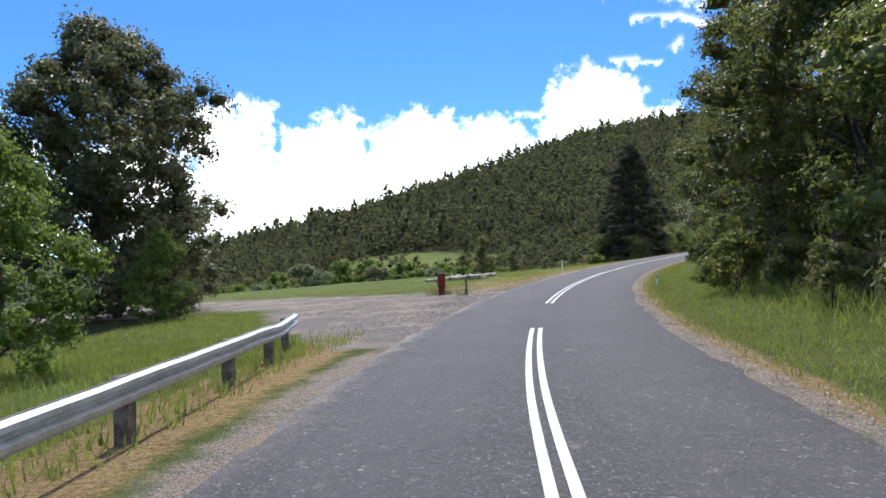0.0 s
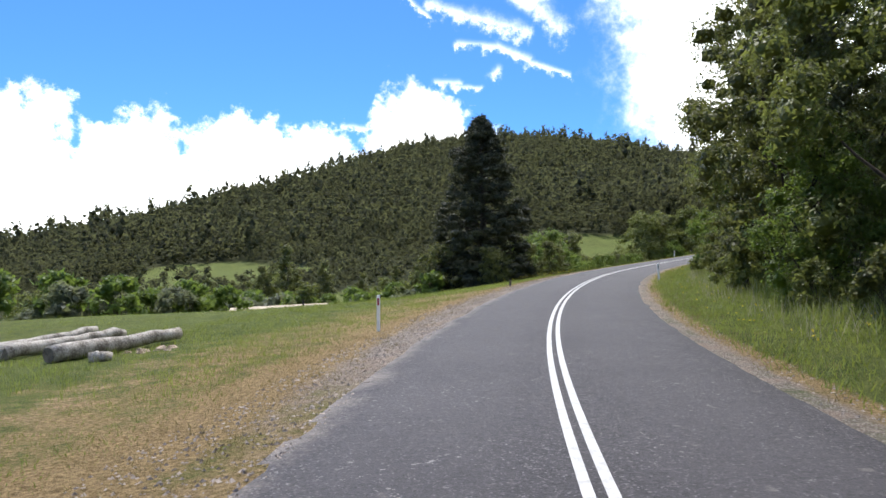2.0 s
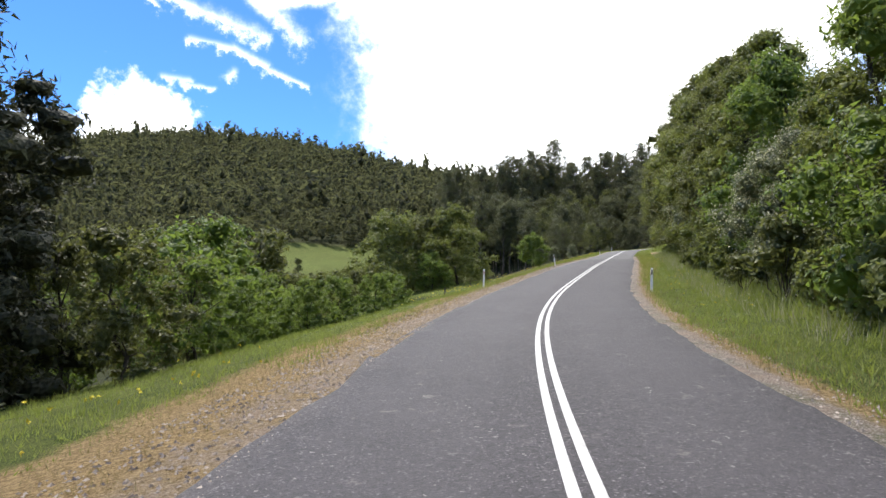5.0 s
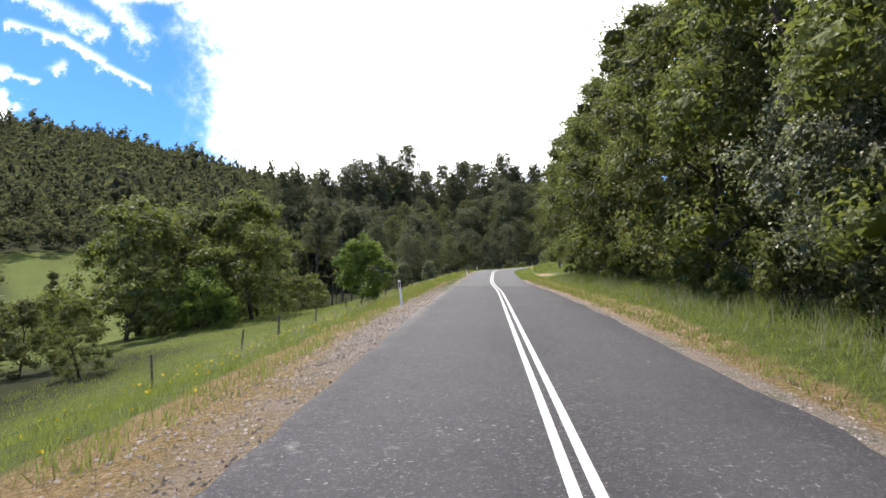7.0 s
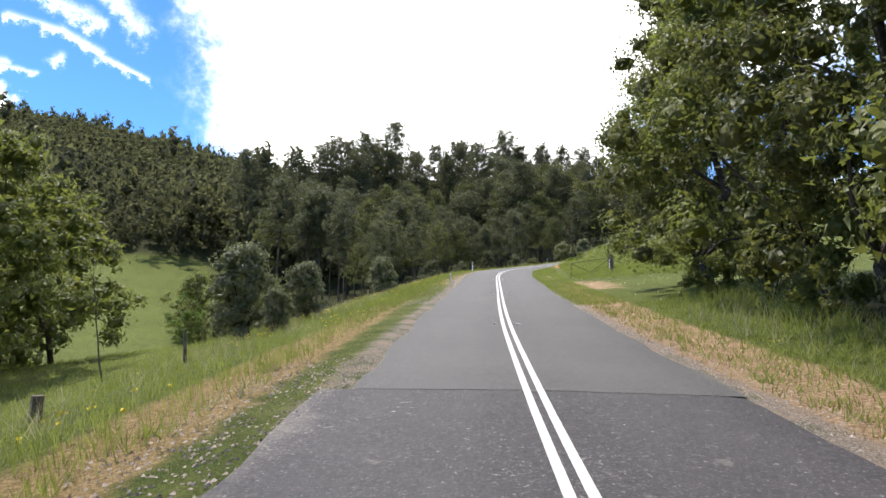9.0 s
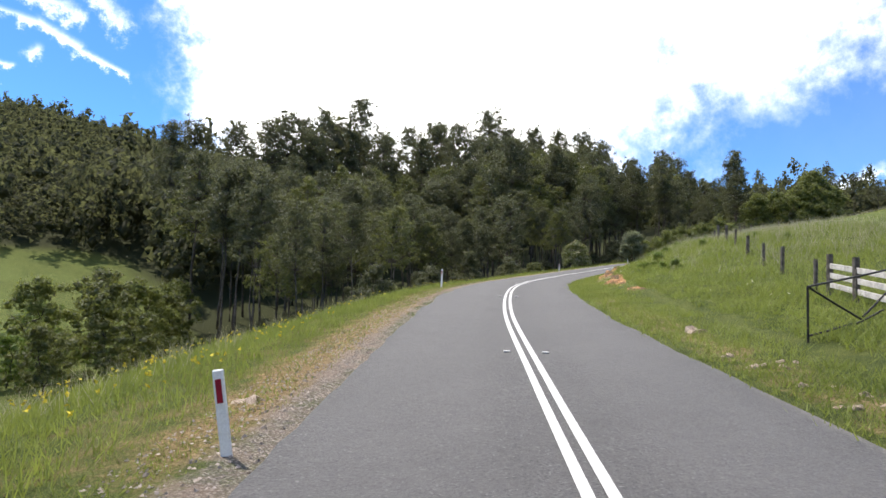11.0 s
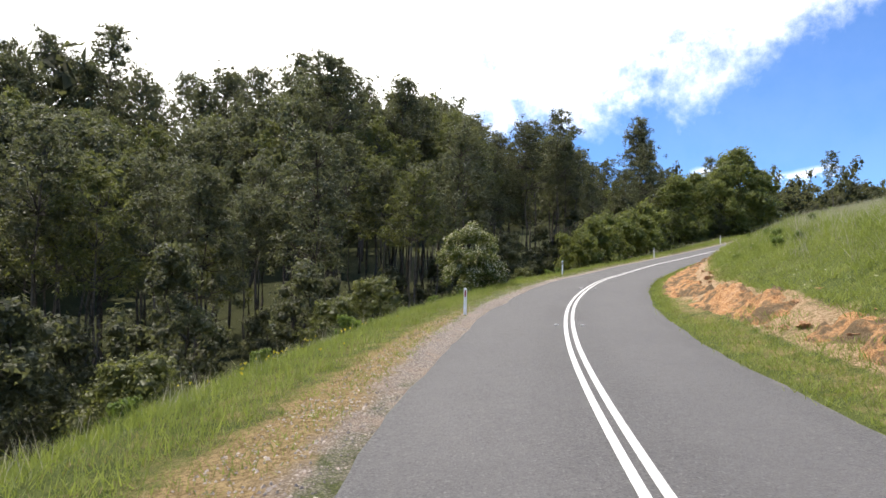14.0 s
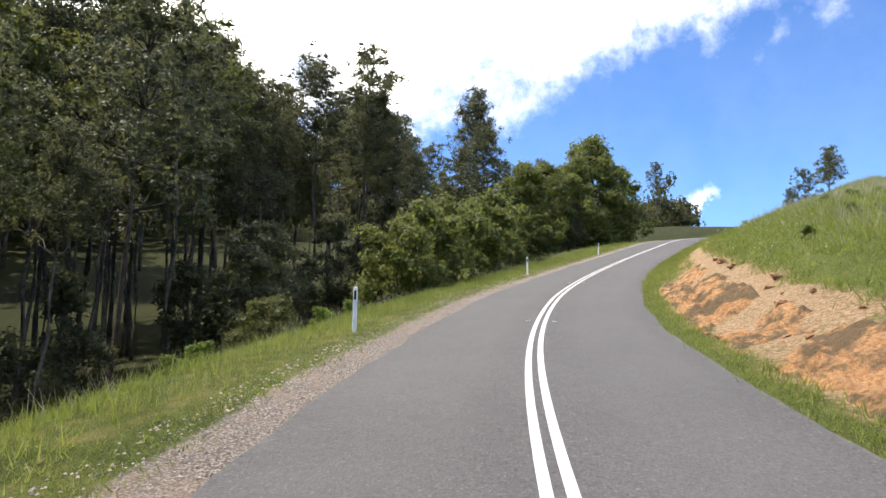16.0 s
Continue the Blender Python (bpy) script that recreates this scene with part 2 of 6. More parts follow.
def asphalt(name, dark, light, wheel, worn_chips=1.0, dust_left=2.5, dust_right=2.9):
    """Chip seal or asphalt: stones, pits, polished wheel tracks, bare patches, and gravel thrown over its edges."""

    def build(n):
        at = n.add("ShaderNodeTexCoord").outputs["Object"]
        stone = n.add("ShaderNodeTexVoronoi", {"Vector": at, "Scale": 55.0})
        coarse = n.add("ShaderNodeTexVoronoi", {"Vector": at, "Scale": 21.0})
        grain = n.noise(at, 180.0, 2.0)
        broad = n.noise(at, 0.35, 4.0)
        blotch = n.noise(at, 4.5, 5.0, 0.75)
        speck = n.ramp(stone.outputs["Color"], 0.72, 0.95)
        tone = n.math("ADD", n.math("MULTIPLY", grain, 0.4), n.math("ADD", n.math("MULTIPLY", broad, 0.4), n.math("MULTIPLY", blotch, 0.35)))
        colour = n.mix(n.ramp(tone, 0.35, 0.78), dark, light)
        colour = n.mix(n.math("MULTIPLY", speck, 0.6 * (0.4 + 0.6 * worn_chips)), colour, (0.27, 0.25, 0.25))
        lost = n.math("MULTIPLY", n.ramp(coarse.outputs["Color"], 0.45, 0.1), 0.45 * (0.35 + 0.65 * worn_chips))
        colour = n.mix(lost, colour, (0.018, 0.017, 0.018))
        pits = n.ramp(n.noise(at, 38.0, 3.0, 0.7), 0.5, 0.38)
        colour = n.mix(n.math("MULTIPLY", pits, 0.6), colour, (0.02, 0.019, 0.02))
        across = n.add("ShaderNodeAttribute", attribute_name="across").outputs["Fac"]
        worn = n.ramp(n.math("ABSOLUTE", n.math("SUBTRACT", n.math("ABSOLUTE", across), 1.55)), 1.1, 0.55)
        colour = n.mix(n.math("MULTIPLY", worn, n.math("MULTIPLY", n.noise(at, 1.2), 0.5)), colour, wheel)
        patch = n.ramp(n.noise(at, 2.6, 5.0, 0.7), 0.62, 0.7)
        colour = n.mix(n.math("MULTIPLY", patch, 0.45 * worn_chips), colour, (0.2, 0.175, 0.16))
        chips = n.math("MULTIPLY", n.ramp(n.noise(at, 13.0, 3.0, 0.6), 0.64, 0.69), n.ramp(n.noise(at, 0.7, 3.0), 0.4, 0.6))
        colour = n.mix(n.math("MULTIPLY", chips, 0.7 * worn_chips), colour, (0.31, 0.285, 0.27))
        drift = n.math("SUBTRACT", n.math("ADD", n.math("MULTIPLY", n.noise(at, 0.9, 5.0, 0.7), 0.6), n.math("MULTIPLY", n.noise(at, 16.0, 4.0, 0.8), 0.4)), 0.5)
        dusty = n.add("ShaderNodeAttribute", attribute_name="dusty").outputs["Fac"]
        left = n.ramp(n.math("SUBTRACT", n.math("MULTIPLY", drift, 2.4), across), dust_left, dust_left + 0.8)
        right = n.math("MULTIPLY", n.ramp(n.math("ADD", n.math("MULTIPLY", drift, 0.8), across), dust_right, dust_right + 0.3), 0.3)
        gravel = n.mix(stone.outputs["Color"], (0.14, 0.115, 0.098), (0.38, 0.325, 0.28))
        colour = n.mix(n.math("MAXIMUM", n.math("MULTIPLY", left, dusty), right), colour, gravel)
        relief = n.math("ADD", n.math("ADD", stone.outputs["Distance"], grain), n.math("MULTIPLY", coarse.outputs["Distance"], 0.8))
        return principled(n, colour, 0.75, 0.0, relief, 0.7, 0.009, 0.35)

    return material(name, build)


def ground_surface(n):
    """Grass, with gravel, dry grass and bare soil where the mesh's attributes say, their borders broken up."""
    at = n.add("ShaderNodeTexCoord").outputs["Object"]
    fine, mid, broad = n.noise(at, 14.0, 5.0, 0.7), n.noise(at, 1.3, 5.0, 0.65), n.noise(at, 0.08, 4.0, 0.6)
    stone = n.add("ShaderNodeTexVoronoi", {"Vector": at, "Scale": 38.0})
    grass = n.mix(n.ramp(mid, 0.3, 0.7), (0.052, 0.075, 0.015), (0.15, 0.165, 0.04))
    grass = n.mix(n.math("MULTIPLY", n.ramp(broad, 0.4, 0.65), 0.6), grass, (0.135, 0.17, 0.042))
    grass = n.mix(n.math("MULTIPLY", n.ramp(fine, 0.35, 0.65), 0.6), grass, (0.04, 0.056, 0.015))
    tuft = n.noise(at, 46.0, 4.0, 0.8)
    grass = n.mix(n.math("MULTIPLY", n.ramp(tuft, 0.5, 0.62), 0.55), grass, (0.24, 0.25, 0.075))
    grass = n.mix(n.math("MULTIPLY", n.ramp(tuft, 0.48, 0.36), 0.65), grass, (0.022, 0.03, 0.008))
    wild = n.math("ADD", n.math("MULTIPLY", mid, 0.7), n.math("MULTIPLY", fine, 0.3))

    def zone(name, soft=0.16):
        weight = n.add("ShaderNodeAttribute", attribute_name=name).outputs["Fac"]
        return n.ramp(n.math("ADD", weight, n.math("SUBTRACT", wild, 0.5)), 0.5 - soft, 0.5 + soft)

    # Forest floor, with the shade under the trees put into its dark colour.
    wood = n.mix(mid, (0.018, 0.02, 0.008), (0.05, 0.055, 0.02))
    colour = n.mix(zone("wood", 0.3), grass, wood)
    colour = n.mix(zone("dry"), colour, n.mix(n.ramp(n.math("ADD", n.math("MULTIPLY", fine, 0.5), n.math("MULTIPLY", tuft, 0.5)), 0.38, 0.62), (0.13, 0.085, 0.035), (0.42, 0.3, 0.15)))
    soil = n.mix(n.ramp(fine, 0.35, 0.7), (0.26, 0.165, 0.09), (0.52, 0.37, 0.23))
    colour = n.mix(zone("soil"), colour, soil)
    gravel = n.mix(stone.outputs["Color"], (0.2, 0.165, 0.135), (0.52, 0.45, 0.385))
    gravel = n.mix(n.math("MULTIPLY", n.ramp(stone.outputs["Distance"], 0.35, 0.6), 0.6), gravel, (0.07, 0.055, 0.045))
    gravel = n.mix(n.math("MULTIPLY", n.ramp(mid, 0.45, 0.65), 0.5), gravel, (0.33, 0.24, 0.17))
    colour = n.mix(zone("gravel"), colour, gravel)
    seal = n.mix(n.ramp(n.noise(at, 60.0, 3.0), 0.35, 0.65), (0.12, 0.108, 0.1), (0.27, 0.24, 0.215))
    seal = n.mix(n.math("MULTIPLY", n.ramp(n.noise(at, 0.5, 4.0, 0.65), 0.45, 0.62), 0.55), seal, (0.38, 0.31, 0.25))
    colour = n.mix(zone("seal"), colour, seal)
    return principled(n, colour, 0.95, 0.0, n.math("ADD", fine, n.noise(at, 55.0, 4.0, 0.7)), 0.9, 0.06, 0.1)


GROUND = material("ground", ground_surface)
ROAD_OLD = asphalt("old chip seal", (0.033, 0.029, 0.032), (0.066, 0.059, 0.063), (0.078, 0.071, 0.074))
ROAD_NEW = asphalt("newer asphalt", (0.07, 0.066, 0.064), (0.102, 0.096, 0.093), (0.112, 0.106, 0.103), 0.3, 2.45, 2.75)
PAINT = plain("worn white paint", (0.4, 0.385, 0.36), (0.62, 0.61, 0.58), 9.0, 0.6)
STEEL = plain("galvanised steel", (0.42, 0.43, 0.44), (0.6, 0.61, 0.62), 5.0, 0.42, 0.85, 0.1)
TIMBER = plain("weathered timber", (0.055, 0.045, 0.035), (0.17, 0.145, 0.115), 7.0, 0.9, 0.0, 0.6)
PALE_TIMBER = plain("bleached timber", (0.34, 0.31, 0.27), (0.58, 0.55, 0.5), 5.0, 0.85, 0.0, 0.5)
LOG = plain("bleached log", (0.12, 0.1, 0.08), (0.46, 0.42, 0.37), 3.5, 0.85, 0.0, 0.5, 0.03)
POST_WHITE = plain("white plastic", (0.66, 0.66, 0.64), (0.82, 0.82, 0.8), 6.0, 0.5, 0.0, 0.1)
RED = plain("red reflector", (0.2, 0.006, 0.02), (0.3, 0.012, 0.03), 20.0, 0.3, 0.0, 0.1)
BLACK = plain("black plate", (0.015, 0.015, 0.015), (0.03, 0.03, 0.03), 9.0, 0.5)
RUST = plain("rusty red paint", (0.09, 0.015, 0.01), (0.2, 0.04, 0.025), 4.0, 0.8, 0.0, 0.5)
IRON = plain("dark iron", (0.02, 0.02, 0.02), (0.06, 0.05, 0.045), 9.0, 0.6, 0.5)
BARK = plain("brown bark", (0.03, 0.024, 0.018), (0.1, 0.08, 0.06), 2.0, 0.95, 0.0, 0.8, 0.05)
GUM_BARK = plain("gum bark", (0.035, 0.029, 0.023), (0.13, 0.113, 0.093), 0.7, 0.85, 0.0, 0.4, 0.03)
ROOF = plain("cream metal roof", (0.36, 0.27, 0.165), (0.44, 0.34, 0.22), 1.0, 0.5)
ROOF_GREY = plain("grey metal roof", (0.33, 0.34, 0.35), (0.45, 0.46, 0.47), 1.0, 0.5)
WALL = plain("dark brown wall", (0.05, 0.035, 0.028), (0.09, 0.065, 0.05), 2.0, 0.8)
ROCK = plain("pale broken rock", (0.28, 0.2, 0.14), (0.55, 0.44, 0.33), 3.0, 0.9, 0.0, 0.7, 0.03)
CLOD = plain("orange clay", (0.26, 0.13, 0.06), (0.5, 0.3, 0.16), 3.0, 0.95, 0.0, 0.8, 0.03)
LEAF_DARK = leaf("dark leaves", (0.052, 0.06, 0.021), (0.185, 0.19, 0.062), 0.5, 0.46)
LEAF_MID = leaf("green leaves", (0.066, 0.083, 0.023), (0.23, 0.245, 0.072), 0.5, 0.48)
LEAF_BRIGHT = leaf("bright leaves", (0.065, 0.11, 0.02), (0.22, 0.28, 0.065))
# Gum leaf colour; also put on some shaded trees of other kinds as a darker tone.
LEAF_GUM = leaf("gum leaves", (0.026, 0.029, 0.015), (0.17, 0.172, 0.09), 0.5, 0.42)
LEAF_GREY = leaf("grey green leaves", (0.065, 0.078, 0.042), (0.26, 0.27, 0.17))
LEAF_CONIFER = leaf("conifer foliage", (0.02, 0.022, 0.012), (0.082, 0.083, 0.04), 0.7, 0.2)
LEAF_FAR = leaf("hill forest leaves", (0.055, 0.057, 0.034), (0.12, 0.12, 0.065), 0.95, 0.6, 0.8)
BLADE = leaf("grass blades", (0.085, 0.12, 0.022), (0.29, 0.32, 0.085), 0.7, 0.45)
STRAW = leaf("dry grass blades", (0.17, 0.125, 0.055), (0.34, 0.275, 0.14), 0.8, 0.3)
SEED = leaf("seed heads", (0.22, 0.19, 0.14), (0.46, 0.42, 0.32), 0.8, 0.4)
PETAL = plain("yellow petals", (0.6, 0.45, 0.03), (0.75, 0.62, 0.06), 9.0)
PETAL_WHITE = leaf("white blossom", (0.42, 0.4, 0.27), (0.66, 0.62, 0.45), 0.7, 0.3)



def cut_earth(n):
    """Crumbled orange clay with brown dead grass and pale stones in it."""
    at = n.add("ShaderNodeTexCoord").outputs["Object"]
    fine, mid, broad = n.noise(at, 14.0, 6.0, 0.75), n.noise(at, 3.2, 5.0, 0.7), n.noise(at, 0.9, 4.0, 0.65)
    clay = n.mix(n.ramp(fine, 0.32, 0.68), (0.27, 0.13, 0.055), (0.58, 0.33, 0.16))
    clay = n.mix(n.math("MULTIPLY", n.ramp(mid, 0.52, 0.6), 0.4), clay, (0.56, 0.38, 0.23))
    litter = n.mix(fine, (0.07, 0.05, 0.03), (0.24, 0.17, 0.1))
    return principled(n, n.mix(n.ramp(n.math("ADD", n.math("MULTIPLY", broad, 0.7), n.math("MULTIPLY", mid, 0.3)), 0.46, 0.55), clay, litter), 0.95, 0.0, n.math("ADD", fine, mid), 1.0, 0.08, 0.05)


EARTH = material("cut earth", cut_earth)


# ---- the lie of the land ----
def curve_through(points, per):
    """A smooth line through points, per samples a stretch."""
    p = np.array(points, float)
    slope = np.gradient(p, axis=0)
    u = (np.arange(per) / per)[:, None]
    parts = [p[i] * (2 * u**3 - 3 * u**2 + 1) + slope[i] * (u**3 - 2 * u**2 + u) + p[i + 1] * (3 * u**2 - 2 * u**3) + slope[i + 1] * (u**3 - u**2) for i in range(len(p) - 1)]
    return np.concatenate(parts + [p[-1:]])


eyes = np.array([eye for _, eye, _, _ in PATH] + AHEAD)
way = np.gradient(eyes[:, :2], axis=0)
way /= np.linalg.norm(way, axis=1)[:, None]
centre = eyes - (0, 0, EYE)
centre[:, 2] -= BELOW
centre[:, :2] += np.stack([way[:, 1], -way[:, 0]], 1) * np.array(RIGHT_OF_EYE)[:, None]
first, last = centre[0] - centre[1], centre[-1] - centre[-2]
behind = [centre[0] + first * k + (0, 0, 0.0) for k in (8, 6, 4, 2, 1)]
turn = math.radians(-5)
beyond, step = [], last * 1.0
for k in range(8):
    step = np.array([step[0] * math.cos(turn) - step[1] * math.sin(turn), step[0] * math.sin(turn) + step[1] * math.cos(turn), step[2] * 0.8])
    beyond.append((beyond[-1] if beyond else centre[-1]) + step)
dense = curve_through(np.concatenate([behind, centre, beyond]), 20)
run = np.concatenate([[0], np.cumsum(np.linalg.norm(np.diff(dense[:, :2], axis=0), axis=1))])
run -= run[np.argmin(((dense - centre[0]) ** 2).sum(1))]
STATIONS = np.arange(math.ceil(run[0]), run[-1], 1.0)
ROAD = np.stack([np.interp(STATIONS, run, dense[:, k]) for k in range(3)], 1)
AHEAD_OF = np.gradient(ROAD[:, :2], axis=0)
AHEAD_OF /= np.linalg.norm(AHEAD_OF, axis=1)[:, None]
RIGHT_OF = np.stack([AHEAD_OF[:, 1], -AHEAD_OF[:, 0]], 1)


def off_road(s, d):
    """Plan positions d metres to the right of the centre line at s metres along it."""
    s, d = np.atleast_1d(np.asarray(s, float)), np.atleast_1d(np.asarray(d, float))
    base = np.stack([np.interp(s, STATIONS, ROAD[:, k]) for k in range(2)], 1)
    side = np.stack([np.interp(s, STATIONS, RIGHT_OF[:, k]) for k in range(2)], 1)
    return base + side * d[:, None]


def road_frame(xy):
    """s, d and the road's height for plan positions."""
    s, d, z = np.empty(len(xy)), np.empty(len(xy)), np.empty(len(xy))
    for start in range(0, len(xy), 4000):
        part = xy[start : start + 4000]
        gap = ((part[:, None] - ROAD[None, :, :2]) ** 2).sum(2)
        k = gap.argmin(1)
        rel = part - ROAD[k, :2]
        side = (rel * RIGHT_OF[k]).sum(1)
        along = (rel * AHEAD_OF[k]).sum(1)
        s[start : start + 4000] = STATIONS[k] + along
        d[start : start + 4000] = np.where(side < 0, -1, 1) * np.sqrt(gap.min(1))
        z[start : start + 4000] = np.interp(STATIONS[k] + along, STATIONS, ROAD[:, 2])
    return s, d, z


# Heights beside the road, relative to it: rows by distance along, columns by distance out.
LEFT_OUT = [2.9, 4, 5.5, 8, 12, 18, 30, 45]
LEFT_AT = [-60, 12, 30, 60, 85, 110, 140, 190, 240, 280, 345, 420]
LEFT_DROP = np.array([
    [0, -0.05, -0.2, -0.4, -0.8, -1.2, -2, -2.5], [0, 0, -0.1, -0.25, -0.5, -0.7, -1.2, -1.6], [0, -0.05, -0.1, -0.15, -0.25, -0.35, -0.8, -1.3],
    [0, -0.1, -0.2, -0.3, -0.4, -0.55, -0.8, -1.2], [0, -0.1, -0.3, -0.6, -1.15, -2.0, -3.2, -4.1], [0, -0.12, -0.35, -0.9, -1.9, -3.3, -6.5, -9],
    [0, -0.12, -0.4, -1.3, -2.8, -4.6, -7, -8.5],
]).tolist() + [
    [0, -0.1, -0.3, -0.9, -2.0, -3.5, -4.7, -6], [0, -0.1, -0.3, -1.3, -4.2, -7.6, -11.5, -12], [0, 0, -0.2, -1.2, -3.8, -6.6, -9.5, -10],
    [0, 0, 0, -0.3, -1, -2, -3, -3], [0, 0, 0, 0, 0, 0, 0, 0],
]
RIGHT_OUT = [3.0, 4.2, 6, 10, 16, 40]
RIGHT_AT = [-60, 100, 150, 188, 198, 214, 234, 280, 312, 345, 420]
RIGHT_RISE = [
    [0, -0.05, 0.1, 0.5, 1.2, 4], [0, -0.05, 0.1, 0.5, 1.2, 4], [0, -0.05, 0.1, 0.6, 1.5, 5], [0, 0, 0.3, 0.8, 1.5, 4], [0, 0.03, 0.15, 0.45, 0.9, 3.0],
    [0, 0.1, 0.3, 0.8, 1.5, 3.6], [0, 0.12, 0.75, 2.5, 3.5, 6], [0, 0.15, 1.0, 2.9, 3.9, 7], [0, 0.35, 1.7, 3.2, 4.1, 7.5], [0, 0.1, 0.6, 2.5, 4.5, 9], [0, 0, 0.5, 2, 4, 8],
]
VALLEY = [
    (-40, 0, -1.5), (-40, 40, -1.2), (-80, 40, -3), (-40, 75, -1.2), (-45, 108, -3.4), (-15, 120, -4.4), (-15, 150, -9), (-50, 155, -9), (20, 150, -6),
    (40, 172, -2.5), (75, 205, -1.5), (100, 232, -4), (140, 268, -2), (178, 266, 4), (205, 252, 11), (235, 244, 17), (45, 40, 5), (65, 80, 8), (95, 110, 10),
    (125, 140, 13), (155, 165, 14), (185, 178, 18), (225, 182, 23.5), (260, 200, 29), (90, 20, 14), (160, 100, 26), (0, -70, -1), (40, -60, 5),
]
HILLS_NEAR = [
    (223, 451, 33), (190, 395, 28), (222, 320, 20), (212, 290, 14), (165, 315, 8), (138, 411, 33), (122, 340, 9), (64, 332, 9), (84, 352, 17),
    (0, 250, -5), (-60, 250, -9), (0, 350, 8), (-60, 350, 1), (0, 440, 24), (-100, 430, 9), (60, 420, 28), (165, 640, 82), (228, 612, 74),
    (40, 600, 68), (-60, 700, 80), (-165, 700, 70), (300, 245, 31), (290, 180, 33), (310, 110, 36),
]
HILLS_FAR = [
    (286, 1068, 194), (103, 1070, 198), (-32, 1075, 174), (-165, 1065, 119), (-330, 1025, 50), (-440, 980, 28), (-800, 1200, 14), (300, 800, 125),
    (450, 600, 78), (420, 380, 62), (370, 280, 42), (450, 900, 124), (600, 1100, 135), (700, 500, 110), (600, 250, 60), (600, 0, 55), (-300, 300, -12),
    (-400, 550, 0), (-700, 500, -8), (-500, 0, -10), (0, -500, 0), (-800, -500, 0), (600, -500, 60),
]
HORIZON = [(290, 1500, 130), (-600, 1700, 40), (-1500, 2200, 70), (-2500, 2500, 90), (0, 3000, 80), (3000, 3000, 100), (3000, -3000, 60), (-3000, -3000, 0), (-3200, 0, 60), (4500, 0, 60), (-4500, 4500, 60), (0, -4500, 0)]
KNOTS = np.array(VALLEY + HILLS_NEAR + HILLS_FAR + HORIZON, float)
gaps = np.linalg.norm(KNOTS[:, None, :2] - KNOTS[None, :, :2], axis=2)
ones = np.concatenate([np.ones((len(KNOTS), 1)), KNOTS[:, :2] / 1000], 1)
system = np.block([[gaps / 1000 + 0.0 * np.eye(len(KNOTS)), ones], [ones.T, np.zeros((3, 3))]])
WEIGHTS = np.linalg.solve(system, np.concatenate([KNOTS[:, 2], np.zeros(3)]))


def hill_height(xy):
    out = np.empty(len(xy))
    for start in range(0, len(xy), 4000):
        part = xy[start : start + 4000]
        far = np.linalg.norm(part[:, None] - KNOTS[None, :, :2], axis=2) / 1000
        out[start : start + 4000] = far @ WEIGHTS[:-3] + np.concatenate([np.ones((len(part), 1)), part / 1000], 1) @ WEIGHTS[-3:]
    return out


def table(at, out, rows, s, d):
    """Bilinear look-up in a table of heights."""
    rows = np.array(rows)
    i = np.clip(np.searchsorted(at, s) - 1, 0, len(at) - 2)
    u = np.clip((s - np.array(at)[i]) / np.diff(at)[i], 0, 1)
    u = u * u * (3 - 2 * u)
    j = np.clip(np.searchsorted(out, d) - 1, 0, len(out) - 2)
    v = np.clip((d - np.array(out)[j]) / np.diff(out)[j], 0, 1)
    return (rows[i, j] * (1 - v) + rows[i, j + 1] * v) * (1 - u) + (rows[i + 1, j] * (1 - v) + rows[i + 1, j + 1] * v) * u


def wobble(xy, size):
    """Smooth unevenness, about -1 to 1."""
    x, y = xy[:, 0] / size, xy[:, 1] / size
    return (np.sin(x * 2.1 + 1.3 * np.sin(y * 1.7)) + np.sin(y * 2.7 + 1.1 * np.sin(x * 1.3 + 2)) + 0.5 * np.sin(x * 5.3 - y * 4.1)) / 2.5


def smooth(v, low, high):
    u = np.clip((v - low) / (high - low), 0, 1)
    return u * u * (3 - 2 * u)


def height(xy):
    xy = np.atleast_2d(np.asarray(xy, float))
    s, d, z = road_frame(xy)
    beside = np.where(d < 0, table(LEFT_AT, LEFT_OUT, LEFT_DROP, s, -d), table(RIGHT_AT, RIGHT_OUT, RIGHT_RISE, s, d))
    out = np.abs(d)
    near = z + beside + smooth(out, 3.2, 7) * (0.07 * wobble(xy, 3.0) + 0.03 * wobble(xy, 0.9))
    cut = (d > 0) * smooth(s, 205, 222) * smooth(out, 4.3, 5.2) * (1 - smooth(out, 6.4, 8))
    near = near + cut * (0.22 * wobble(xy, 1.1) + 0.14 * wobble(xy, 0.45))
    near = near - 0.05 * (1 - smooth(out, 2.4, 3.0))
    ends = np.maximum(STATIONS[0] + 8 - s, s - STATIONS[-1] + 8)
    far = hill_height(xy) + 0.5 * wobble(xy, 17)
    mix = np.maximum(smooth(out, 22, 60), smooth(ends, 0, 30))
    return near * (1 - mix) + far * mix


def at(s, d):
    """A place on the ground, s along and d right of the road."""
    xy = off_road(s, d)
    return Vector((*xy[0], height(xy)[0]))


def on(x, y):
    return Vector((x, y, height([(x, y)])[0]))


